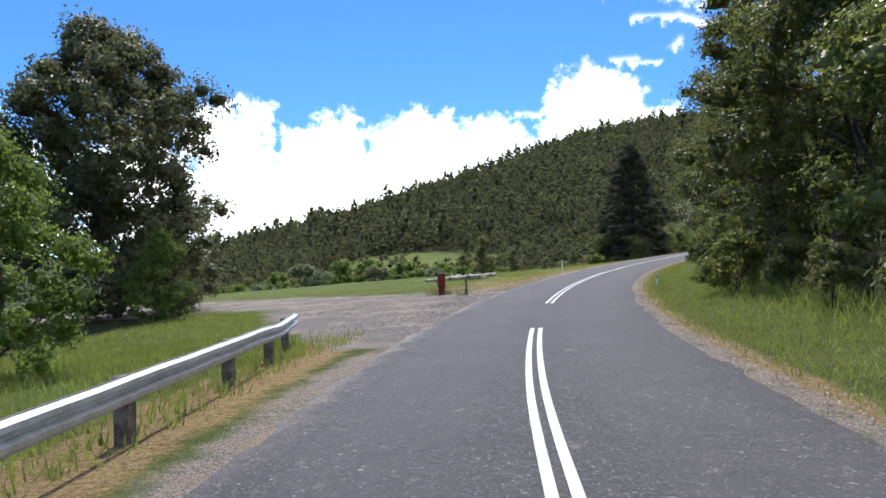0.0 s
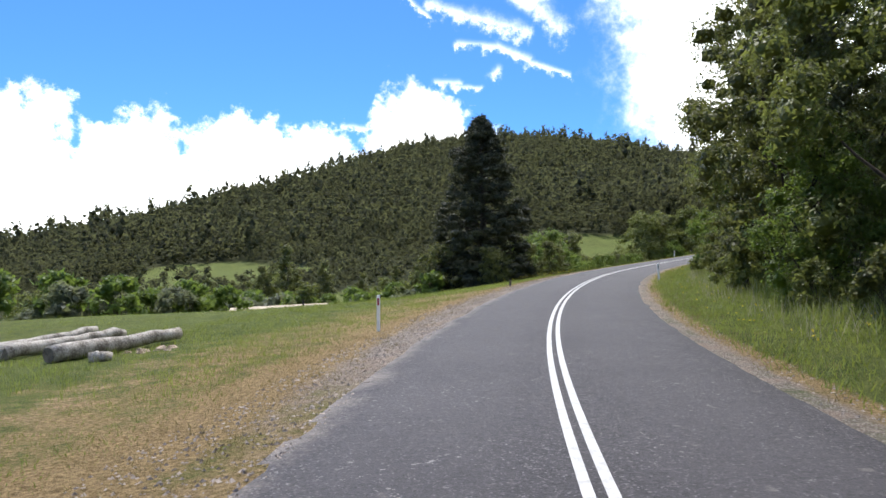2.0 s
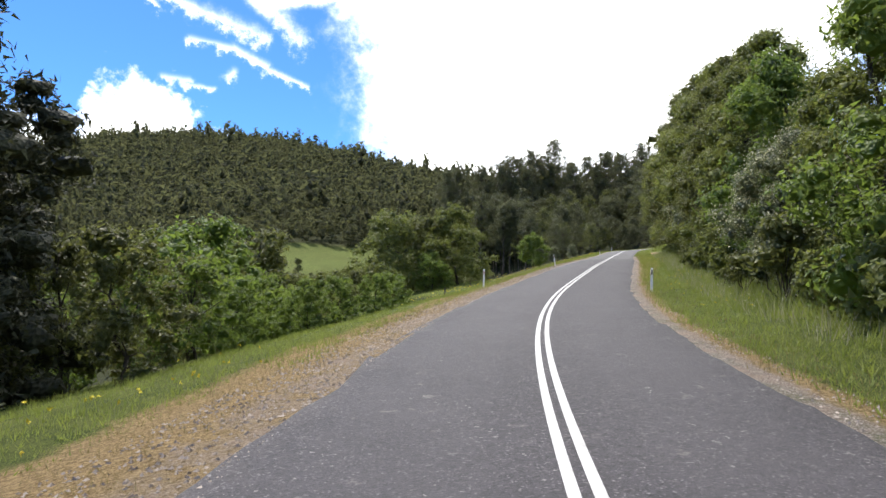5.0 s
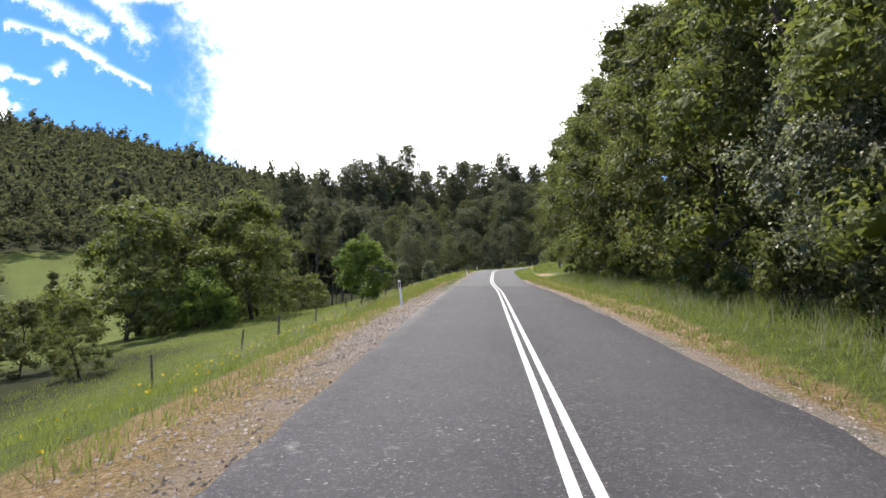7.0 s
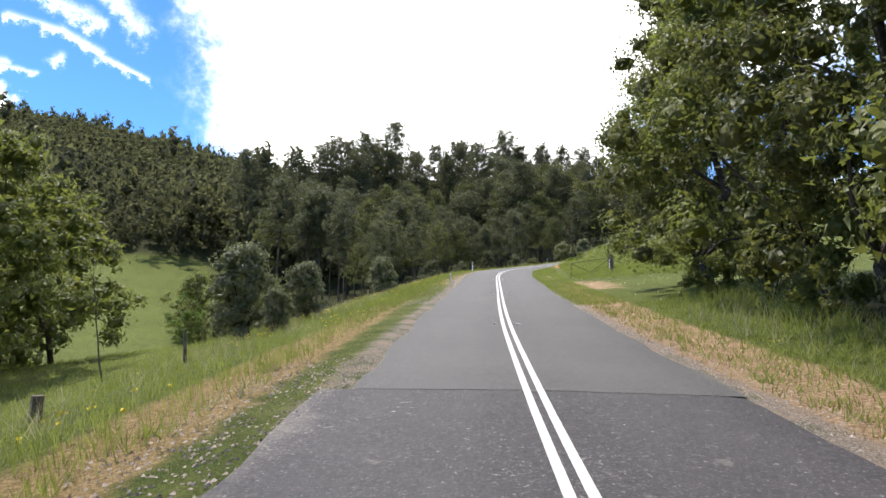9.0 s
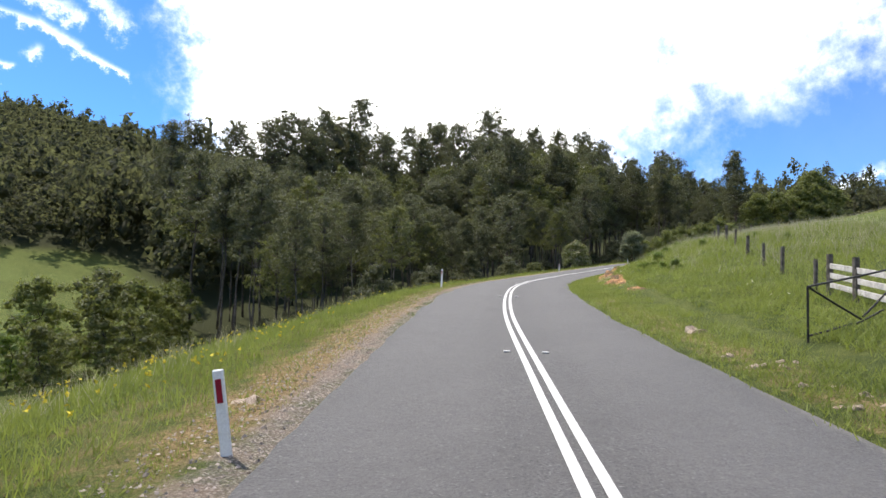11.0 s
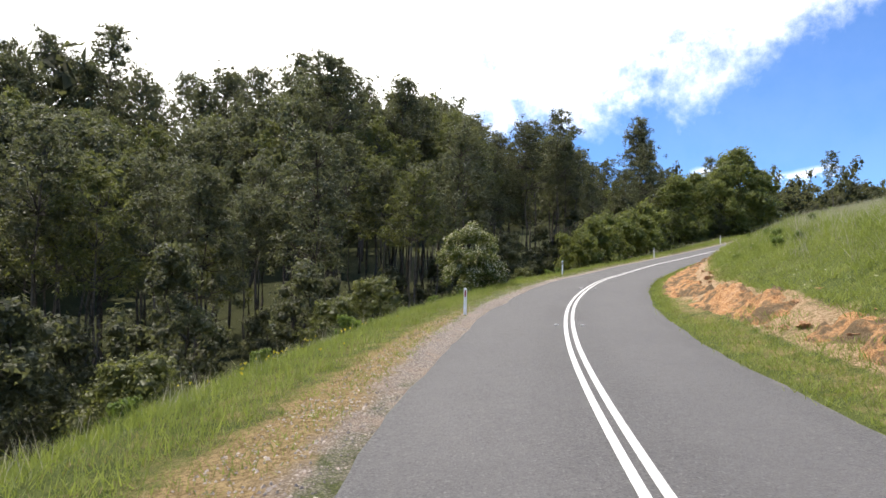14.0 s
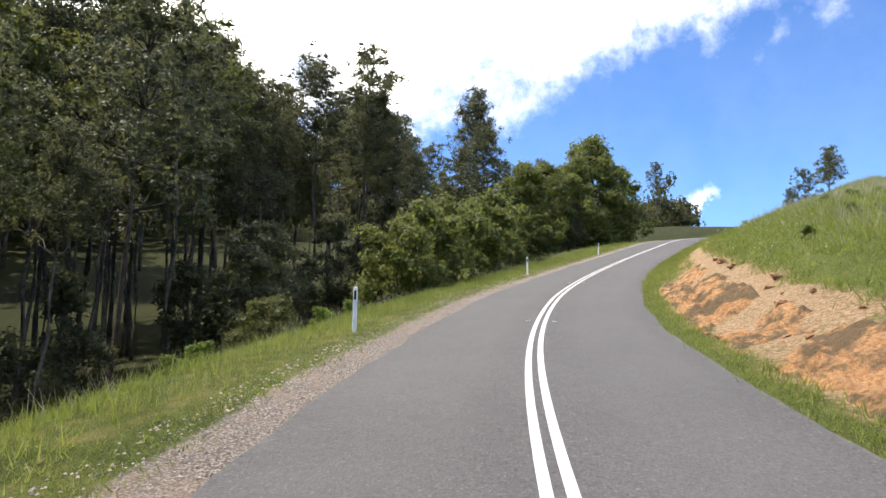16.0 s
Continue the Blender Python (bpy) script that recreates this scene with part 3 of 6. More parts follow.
def meadow(xy):
    """Where the grassland on the hills has no forest, 0 to 1."""
    x, y = xy[:, 0], xy[:, 1]
    low_edge = np.interp(x, [-140, -60, 10], [318, 316, 334]) + 5 * wobble(xy, 18)
    high_edge = np.interp(x, [-135, -52, -30, 10], [420, 430, 450, 456]) + 5 * wobble(xy, 13)
    first_field = smooth(y, low_edge - 3, low_edge + 3) * (1 - smooth(y, high_edge - 3, high_edge + 3)) * smooth(x, -150, -128) * (1 - smooth(x, 4, 12))
    bump = ((x - 142) / 36) ** 2 + ((y - 380) / 62) ** 2 + 0.25 * wobble(xy, 20)
    return np.maximum(first_field, 1 - smooth(bump, 0.8, 1.2))


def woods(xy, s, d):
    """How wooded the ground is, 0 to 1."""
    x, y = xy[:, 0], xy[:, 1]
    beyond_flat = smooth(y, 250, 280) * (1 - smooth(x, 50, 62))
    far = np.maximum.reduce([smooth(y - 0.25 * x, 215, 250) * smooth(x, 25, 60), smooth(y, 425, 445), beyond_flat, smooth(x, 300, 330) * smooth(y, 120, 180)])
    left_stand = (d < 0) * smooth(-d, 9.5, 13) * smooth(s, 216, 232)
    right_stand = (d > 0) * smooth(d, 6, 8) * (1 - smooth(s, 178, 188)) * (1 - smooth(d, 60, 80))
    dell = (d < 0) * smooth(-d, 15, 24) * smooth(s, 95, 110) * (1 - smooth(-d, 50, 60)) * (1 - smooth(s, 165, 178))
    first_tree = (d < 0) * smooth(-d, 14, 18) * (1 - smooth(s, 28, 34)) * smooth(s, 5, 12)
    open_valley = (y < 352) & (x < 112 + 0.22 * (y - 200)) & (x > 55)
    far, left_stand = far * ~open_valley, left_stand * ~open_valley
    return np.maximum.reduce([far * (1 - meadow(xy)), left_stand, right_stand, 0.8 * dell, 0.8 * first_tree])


def build_ground():
    """One sheet: fine beside the road, coarse towards the horizon."""
    outs = [0, 1.5, 2.6, 2.9, 3.2, 3.6, 4.0, 4.4, 4.8, 5.2, 5.6, 6.0, 6.5, 7.2, 8, 9, 10.2, 11.6, 13.2, 15, 17.5, 20.5, 24, 28, 33]
    rows = []
    for s in np.arange(STATIONS[0] + 1, STATIONS[-1] - 1, 1.5):
        for d in [-o for o in outs[:0:-1]] + outs:
            rows.append((s, d))
    rows = np.array(rows)
    pts = [off_road(rows[:, 0], rows[:, 1])]
    for low, high, gap in ((0, 150, 6.0), (150, 480, 16.0), (480, 1500, 42.0), (1500, 4600, 260.0)):
        xs = np.arange(-4600, 4601, gap)
        xs = xs[np.abs(xs) <= high * 1.0 + 100]
        gx, gy = np.meshgrid(xs + 90, xs + 150)
        grid = np.stack([gx.ravel(), gy.ravel()], 1)
        r = np.abs(grid - (90, 150)).max(1)
        grid = grid[(r >= low) & (r < high)]
        _, d, _ = road_frame(grid)
        pts.append(grid[np.abs(d) > 36])
    xy = np.concatenate(pts)
    xy = xy + np.random.default_rng(3).uniform(-0.01, 0.01, xy.shape)
    verts, _, faces, *_ = delaunay_2d_cdt([Vector(p) for p in xy], [], [], 0, 1e-4)
    return np.array([tuple(v) for v in verts]), faces


# ---- mesh helpers ----
def mesh_object(name, verts, faces, mat, parent=None, label="", flat=True):
    """A mesh object from points and faces, under a parent if one is given."""
    me = bpy.data.meshes.new(name)
    me.from_pydata(np.asarray(verts).tolist() if not isinstance(verts, list) else verts, [], faces if isinstance(faces, list) else np.asarray(faces).tolist())
    me.materials.append(mat)
    if not flat:
        me.polygons.foreach_set("use_smooth", [True] * len(me.polygons))
    ob = new(name, me)
    if parent is not None:
        ob.parent = parent
    if label:
        tagged(ob, label)
    return ob


def part(name, bm, mat, parent, label="", smooth_faces=False):
    """Links a bmesh as one mesh object under a thing or a part."""
    me = bpy.data.meshes.new(name)
    bm.to_mesh(me)
    bm.free()
    me.materials.append(mat)
    if smooth_faces:
        me.polygons.foreach_set("use_smooth", [True] * len(me.polygons))
    ob = new(name, me)
    ob.parent = parent
    if label:
        tagged(ob, label)
    return ob


def thing(name, place, label, category, group="", turn_z=0.0, kind=""):
    ob = new(name)
    ob.matrix_basis = pose(*place, 0, 0, turn_z)
    return tagged(ob, label, category, group, kind)


def box(bm, size, m=Matrix(), bevel=0.01):
    made = bmesh.ops.create_cube(bm, size=1.0, matrix=m @ Matrix.Diagonal((*size, 1)))
    if bevel:
        edges = list({e for v in made["verts"] for e in v.link_edges})
        bmesh.ops.bevel(bm, geom=edges, offset=bevel, segments=1, affect="EDGES")


def tube(bm, points, radii, sides=7):
    """A tapered tube along points."""
    rings = []
    for i, p in enumerate(points):
        p = Vector(p)
        ahead = Vector(points[min(i + 1, len(points) - 1)]) - Vector(points[max(i - 1, 0)])
        turn_to = ahead.to_track_quat("Z", "Y")
        rings.append([bm.verts.new(p + turn_to @ Vector((math.cos(2 * math.pi * k / sides) * radii[i], math.sin(2 * math.pi * k / sides) * radii[i], 0))) for k in range(sides)])
    for a, b in zip(rings, rings[1:]):
        for k in range(sides):
            bm.faces.new((a[k], a[(k + 1) % sides], b[(k + 1) % sides], b[k]))
    bm.faces.new(rings[0][::-1])
    bm.faces.new(rings[-1])


# ---- ground ----
ground_xy, ground_faces = build_ground()
ground_z = height(ground_xy)
ground = mesh_object("ground", np.column_stack([ground_xy, ground_z]), ground_faces, GROUND, flat=False)
tagged(ground, "rolling green grassland with gravel verges and wooded hills", "ground", kind="structure")


def fill_zones():
    s, d, _ = road_frame(ground_xy)
    left, right, out = d < 0, d > 0, np.abs(d)
    gravel = np.where(left, 1 - smooth(out, 3.6, 4.7), 0) * (1 - smooth(s, 150, 175)) * smooth(s, 30, 60) * 0.95
    gravel = gravel * (1 - 0.5 * smooth(s, 74, 90) * (1 - smooth(s, 130, 146)))
    gravel = np.maximum(gravel, np.where(left, 1 - smooth(out, 2.9, 3.7), 0) * smooth(s, 150, 175) * (0.58 - 0.1 * smooth(s, 205, 215) * (1 - smooth(s, 245, 258))))
    gravel = np.maximum(gravel, np.where(right, 1 - smooth(out, 3.1, 3.9), 0) * (0.62 - 0.4 * smooth(s, 190, 200)))
    gravel = np.maximum(gravel, np.where(left, 1 - smooth(out, 3.1, 4.2), 0) * (1 - smooth(s, 10, 30)) * 0.7)
    gravel = np.maximum(gravel, np.where(left, 1 - smooth(out, 2.95, 3.7), 0) * smooth(s, 244, 268) * 0.92)
    apron = left * smooth(s - 1.5 * np.clip(out - 4.2, 0, 9), 12.0, 14.5) * (1 - smooth(s, 30 + 0.2 * out, 33 + 0.3 * out)) * (1 - smooth(out, 26, 40))
    gravel = gravel * (1 - 0.6 * apron)
    dry = np.where(right, smooth(out, 2.9, 3.3) * (1 - smooth(out, 3.5 + 0.5 * smooth(s, 120, 140), 4.3 + 0.9 * smooth(s, 120, 140))) * (1 - 0.35 * smooth(s, 190, 205)), smooth(out, 3.2, 4.0) * (1 - smooth(out, 5.0, 6.5)) * (1 - 0.45 * smooth(s, 170, 195))) * 0.72
    dry = np.maximum(dry, left * 0.55 * (1 - smooth(s, 70, 90)) * (1 - smooth(out, 6, 14)) * smooth(s, 30, 36))
    dry = np.maximum(dry, left * 0.95 * smooth(s, 74, 90) * (1 - smooth(s, 130, 146)) * (1 - smooth(out, 4.2, 5.6)))
    dry = np.maximum(dry, left * 0.85 * smooth(s, 196, 206) * (1 - smooth(s, 262, 280)) * smooth(out, 2.7, 3.0) * (1 - smooth(out, 3.6, 4.5)))
    soil = right * smooth(s, 212, 240) * smooth(out, 3.95, 4.5) * (1 - smooth(out, 5.4, 6.6)) * (0.5 + 0.14 * smooth(s, 225, 262))
    soil = np.maximum(soil, right * smooth(s, 264, 284) * (1 - smooth(s, 303, 312)) * smooth(out, 3.05, 3.4) * (1 - smooth(out, 5.0, 6.2)) * 0.62)
    drive = right * smooth(s, 192, 197) * (1 - smooth(s, 203, 207)) * smooth(out, 3.2, 4.0) * (1 - smooth(out, 6, 9)) * 0.6
    track = left * smooth(s, 34, 38) * (1 - smooth(s, 50, 58)) * np.exp(-(((out - 6.5 - 0.12 * (s - 36)) / 1.5) ** 2)) * 0.45
    soil = np.maximum.reduce([soil, drive, track, right * 0.95 * smooth(s, 128, 150) * (1 - smooth(s, 186, 196)) * smooth(out, 2.9, 3.2) * (1 - smooth(out, 4.4, 5.6))])
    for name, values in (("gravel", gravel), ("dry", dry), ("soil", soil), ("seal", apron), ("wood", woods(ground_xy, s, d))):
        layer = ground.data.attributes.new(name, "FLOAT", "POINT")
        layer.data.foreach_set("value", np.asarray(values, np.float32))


fill_zones()


# ---- road ----
def ribbon(name, s0, s1, d0, d1, lift, mat, step=1.0, columns=2, parent=None, rag=0.0, seed=1):
    """A strip of road surface between two distances out from the centre line."""
    ss = np.append(np.arange(s0, s1, step), s1)
    rng = np.random.default_rng(seed)
    cols = np.linspace(0, 1, columns)
    edge0 = d0 + rag * np.convolve(rng.normal(size=len(ss) + 4), np.ones(5) / 5, "valid") if rag else np.full(len(ss), d0)
    edge1 = d1 + rag * np.convolve(rng.normal(size=len(ss) + 4), np.ones(5) / 5, "valid") if rag else np.full(len(ss), d1)
    verts, across = [], []
    for c in cols:
        d = edge0 * (1 - c) + edge1 * c
        xy = off_road(ss, d)
        z = np.interp(ss, STATIONS, ROAD[:, 2]) + lift - 0.012 * np.abs(d) - 0.05 * smooth(np.abs(d), 2.85, 3.2)
        verts.append(np.column_stack([xy, z]))
        across.append(d)
    n = len(ss)
    verts, across = np.concatenate(verts), np.concatenate(across)
    faces = [(c * n + i, (c + 1) * n + i, (c + 1) * n + i + 1, c * n + i + 1) for c in range(columns - 1) for i in range(n - 1)]
    ob = mesh_object(name, verts, faces, mat, parent, flat=False)
    layer = ob.data.attributes.new("across", "FLOAT", "POINT")
    layer.data.foreach_set("value", across.astype(np.float32))
    strewn = 0.12 + 0.7 * smooth(ss, 2, 14) * (1 - smooth(ss, 66, 82)) + 0.75 * smooth(ss, 134, 148) * (1 - smooth(ss, 160, 175)) + 0.5 * smooth(ss, 280, 292)
    layer = ob.data.attributes.new("dusty", "FLOAT", "POINT")
    layer.data.foreach_set("value", np.tile(strewn, columns).astype(np.float32))
    return ob


JOINT = 168.9
road = ribbon("road", STATIONS[0] + 2, JOINT, -2.95, 3.05, 0.05, ROAD_OLD, 0.5, 13, rag=0.16, seed=5)
tagged(road, "dark grey chip seal country road with worn patches", "road", kind="structure")
road_above = ribbon("road", JOINT, STATIONS[-1] - 2, -2.55, 2.85, 0.055, ROAD_NEW, 0.5, 13, rag=0.1, seed=6)
tagged(road_above, "smooth lighter grey asphalt road climbing the hill", "road", kind="structure")
for owner, stretches in ((road, ((STATIONS[0] + 2, 15.6), (22.8, JOINT))), (road_above, ((JOINT, STATIONS[-1] - 3),))):
    for s0, s1 in stretches:
        for side in (-0.095, 0.095):
            tagged(ribbon("centre_line", s0, s1, side - 0.05, side + 0.05, 0.062, PAINT, 0.5, 2, owner), "white painted line")


def cut_bank():
    """The raw cutting at the foot of the bank: a strip of crumbled earth with overhangs and ledges."""
    ss, dd = np.arange(212, 312, 0.2), np.linspace(4.35, 5.75, 13)
    gs, gd = np.meshgrid(ss, dd, indexing="ij")
    start = 4.35 - 1.05 * smooth(gs, 262, 282)
    gd = start + (gd - 4.35) * (1 + 0.25 * smooth(gs, 268, 288))
    xy = off_road(gs.ravel(), gd.ravel())
    z = height(xy)
    u = ((gd - start) / (1.55 * (1 + 0.25 * smooth(gs, 268, 288)))).ravel()
    edge = np.minimum(smooth(u, 0, 0.12), 1 - smooth(u, 0.8, 1.0)) * smooth(gs.ravel(), 214, 238) * (1 - smooth(gs.ravel(), 303, 312))
    patchy = smooth(wobble(np.column_stack([gs.ravel(), gd.ravel()]), 3.2) + 0.55 * wobble(xy, 1.3) + 0.3 * smooth(gs.ravel(), 235, 262) + 0.3 * smooth(gs.ravel(), 272, 285), -0.5, 0.1)
    rough = 0.2 * np.abs(wobble(xy, 0.6)) + 0.12 * wobble(xy, 0.28) + 0.06 * wobble(xy, 0.11)
    step_up = 0.22 * smooth(u + 0.15 * wobble(xy, 0.8), 0.35, 0.5) * (1 - smooth(u, 0.65, 0.95))
    rough = rough + np.random.default_rng(17).normal(size=len(z)) * 0.07
    z = z - 0.2 + edge * patchy * (0.23 + 0.5 * rough + 0.5 * step_up)
    n, m = len(ss), len(dd)
    faces = [(i * m + k, i * m + k + 1, (i + 1) * m + k + 1, (i + 1) * m + k) for i in range(n - 1) for k in range(m - 1)]
    tagged(mesh_object("cut_bank", np.column_stack([xy, z]), [f[::-1] for f in faces], EARTH), "raw crumbling orange clay cutting beside the road", "bank", kind="structure")


cut_bank()


# ---- plants ----
def leaves(centres, radii, count, length, width, rng, droop=0.0, squash=0.8, turned=0.42):
    """Points and faces of many small leaves gathered in clumps: each a pointed blade."""
    k = len(centres)
    way_out = rng.normal(size=(k, count, 3)) + (0, 0, 0.25)
    way_out /= np.linalg.norm(way_out, axis=2, keepdims=True)
    swell = 1 + 0.22 * np.sin(way_out[..., :1] * 5 + np.arange(k)[:, None, None]) * np.cos(way_out[..., 1:2] * 6 + 1.7 * np.arange(k)[:, None, None])
    far = rng.uniform(0.42, 1.14, (k, count, 1)) ** 0.75 * swell
    base = (centres[:, None] + way_out * far * radii[:, None, None] * (1, 1, squash)).reshape(-1, 3)
    n = len(base)
    facing = way_out.reshape(-1, 3) + rng.normal(size=(n, 3)) * turned
    facing /= np.linalg.norm(facing, axis=1, keepdims=True)
    ahead = rng.normal(size=(n, 3)) - (0, 0, droop * 2)
    ahead -= facing * (ahead * facing).sum(1, keepdims=True)
    ahead /= np.linalg.norm(ahead, axis=1, keepdims=True) + 1e-9
    side = np.cross(facing, ahead)
    size = rng.uniform(0.6, 1.35, (n, 1))
    tip = base + ahead * length * size
    verts = np.stack([base - side * width * size, base + side * width * size, tip], 1).reshape(-1, 3)
    return verts, np.arange(len(verts)).reshape(-1, 3)


def round_lump(detail):
    bm = bmesh.new()
    bmesh.ops.create_icosphere(bm, subdivisions=detail, radius=1.0)
    bm.verts.ensure_lookup_table()
    v, f = np.array([tuple(p.co) for p in bm.verts]), np.array([[p.index for p in face.verts] for face in bm.faces])
    bm.free()
    return v, f


EIGHT = np.array([(0, 0, 1), (1, 0, 0), (0, 1, 0), (-1, 0, 0), (0, -1, 0), (0, 0, -1)], float), np.array([(0, 1, 2), (0, 2, 3), (0, 3, 4), (0, 4, 1), (5, 2, 1), (5, 3, 2), (5, 4, 3), (5, 1, 4)])
LUMPS = {0: EIGHT, 1: round_lump(1)}


def lumps(centres, radii, rng, squash=0.8, detail=1, rough=0.3):
    """The shaded inner mass of each clump: an uneven lump, no two alike."""
    v, f = LUMPS[detail]
    k = len(centres)
    phase = rng.uniform(0, 6.28, (k, 1, 3))
    bulge = 1 + rough * (np.sin(v[None, :, 0] * 3.1 + phase[..., 0]) * np.cos(v[None, :, 1] * 2.7 + phase[..., 1]) + 0.6 * np.sin(v[None, :, 2] * 5.3 + v[None, :, 0] * 4.1 + phase[..., 2]))
    bulge = bulge + rng.normal(size=bulge.shape) * 0.07
    verts = centres[:, None] + v[None] * bulge[..., None] * radii[:, None, None] * (1, 1, squash)
    faces = f[None] + (np.arange(k) * len(v))[:, None, None]
    return verts.reshape(-1, 3), faces.reshape(-1, 3)


def put_crown(tree, clumps, mat, label=""):
    verts = np.concatenate([v for v, _ in clumps])
    start, faces = 0, []
    for v, f in clumps:
        faces.append(f + start)
        start += len(v)
    return mesh_object("crown", verts, np.concatenate(faces), mat, tree, label, flat=False)


def limb_points(rng, start, end, sag=0.0, steps=4, kink=0.06):
    start, end = np.array(start, float), np.array(end, float)
    out = []
    for i in range(steps + 1):
        u = i / steps
        jitter = rng.normal(size=3) * kink * np.linalg.norm(end - start) * math.sin(math.pi * u)
        out.append(start * (1 - u) + end * u + jitter + (0, 0, sag * math.sin(math.pi * u)))
    return [tuple(p) for p in out]


def full_tree(name, label, tall, wide, seed, mat, low=0.08, clumps=120, count=60, length=0.3, lean=0.0, bark=None, blossom=False, group="", top=0.75, puff=0.75, hollow=0.5, seen_side=False):
    """A broad tree in leaf from near the ground: trunk, limbs, and a crown of many small puffs of leaves."""
    rng = np.random.default_rng(seed)
    tree = thing(name, (0, 0, -60), label, "tree", group)
    bm = bmesh.new()
    spine = limb_points(rng, (0, 0, -0.3), (lean, 0, tall * 0.88), 0, 6)
    tube(bm, spine, [tall * 0.017 * (1 - 0.14 * i) for i in range(7)], 6)
    # main bosses of the crown, then puffs on each
    bosses = []
    for k in range(max(5, clumps // 9)):
        u = (k + rng.uniform(0, 1)) / max(5, clumps // 9)
        spread = wide * (math.sin(math.pi * min(1, 0.2 + 0.8 * u) ** top) ** 0.65)
        angle = k * 2.4 + rng.uniform(-0.6, 0.6)
        r = spread * rng.uniform(0.35, 0.78)
        bosses.append((math.cos(angle) * r + lean * u, math.sin(angle) * r, tall * (low + 0.05 + (0.9 - low) * u), max(0.8, 0.5 * spread + 0.35) * rng.uniform(0.75, 1.15)))
        if k % 2 == 0:
            root = spine[min(6, max(1, int((low + u * (0.9 - low)) * 6)))]
            tube(bm, limb_points(rng, root, bosses[-1][:3], 0.2, 3), [tall * 0.006, tall * 0.005, tall * 0.003, tall * 0.0015], 4)
    part("trunk", bm, bark or BARK, tree, smooth_faces=True)
    centres, radii = [], []
    for k in range(clumps):
        bx, by, bz, br = bosses[k % len(bosses)]
        way = rng.normal(size=3) + np.array([bx, by, 0]) / wide * 0.9 + (0, 0, 0.25)
        way /= np.linalg.norm(way)
        reach = br * rng.uniform(hollow, 1.05)
        centres.append((bx + way[0] * reach, by + way[1] * reach, max(puff * 0.5, bz + way[2] * reach * 0.9)))
        radii.append(puff * rng.uniform(0.6, 1.3))
    centres, radii = np.array(centres), np.array(radii)
    # roadside trees carry their finest leaves towards the light over the road
    thick = centres[:, 0] * 0.8 + centres[:, 1] * 0.6 < 0.2 * wide if seen_side else np.ones(len(centres), bool)
    foliage = [lumps(centres, radii * 0.42, rng, 0.85, 1, 0.4), leaves(centres[thick], radii[thick], count, length, length * 0.33, rng, 0.25)]
    if seen_side:
        foliage.append(leaves(centres[~thick], radii[~thick], count // 2, length * 1.35, length * 0.45, rng, 0.25))
    put_crown(tree, foliage, mat)
    if blossom:
        v, f = leaves(centres + (0, 0, 0.08), radii * 1.06, count // 2, length * 0.6, length * 0.28, rng)
        mesh_object("blossom", v, f, PETAL_WHITE, tree, "creamy white blossom")
    return tree


def gum_tree(name, label, tall, seed, mat, wide=3.6, clear=0.45, clumps=46, count=48, length=0.55, group="", bark=None):
    """A tall gum: a long pale trunk, steep limbs, and an open crown of separate clumps."""
    rng = np.random.default_rng(seed)
    tree = thing(name, (0, 0, -60), label, "tree", group)
    bm = bmesh.new()
    spine = limb_points(rng, (0, 0, -0.5), (rng.normal() * 0.8, rng.normal() * 0.8, tall * 0.95), 0, 8, 0.008)
    tube(bm, spine, [tall * 0.0075 * (1.05 - 0.11 * i) for i in range(9)], 6)
    centres, radii = [], []
    bosses = max(5, clumps // 4)
    for k in range(bosses):
        u = (k + rng.uniform(0, 0.9)) / bosses
        z = tall * (clear + (0.97 - clear) * u)
        spread = wide * (0.4 + 0.6 * math.sin(math.pi * min(1, 0.15 + 0.75 * u))) * (1.2 - 0.85 * u)
        angle = k * 2.4 + rng.uniform(-0.5, 0.5)
        r = spread * rng.uniform(0.3, 1.0)
        root = spine[min(8, max(3, round((clear + (0.95 - clear) * u) * 8)))]
        end = (root[0] + math.cos(angle) * r, root[1] + math.sin(angle) * r, z)
        tube(bm, limb_points(rng, root, end, 0, 3), [tall * 0.0026, tall * 0.002, tall * 0.0014, tall * 0.0006], 3)
        for _ in range(clumps // bosses):
            off = rng.normal(size=3) * (0.5, 0.5, 0.36) * wide * 0.27
            centres.append((end[0] + off[0], end[1] + off[1], end[2] + off[2]))
            radii.append(min(0.95, wide * rng.uniform(0.1, 0.18)))
    part("trunk", bm, bark or GUM_BARK, tree, "pale bare trunk with steep limbs", True)
    put_crown(tree, [lumps(np.array(centres), np.array(radii) * 0.36, rng, 0.75, 0, 0.45), leaves(np.array(centres), np.array(radii), count, length, length * 0.26, rng, 0.35, 0.85)], mat)
    return tree


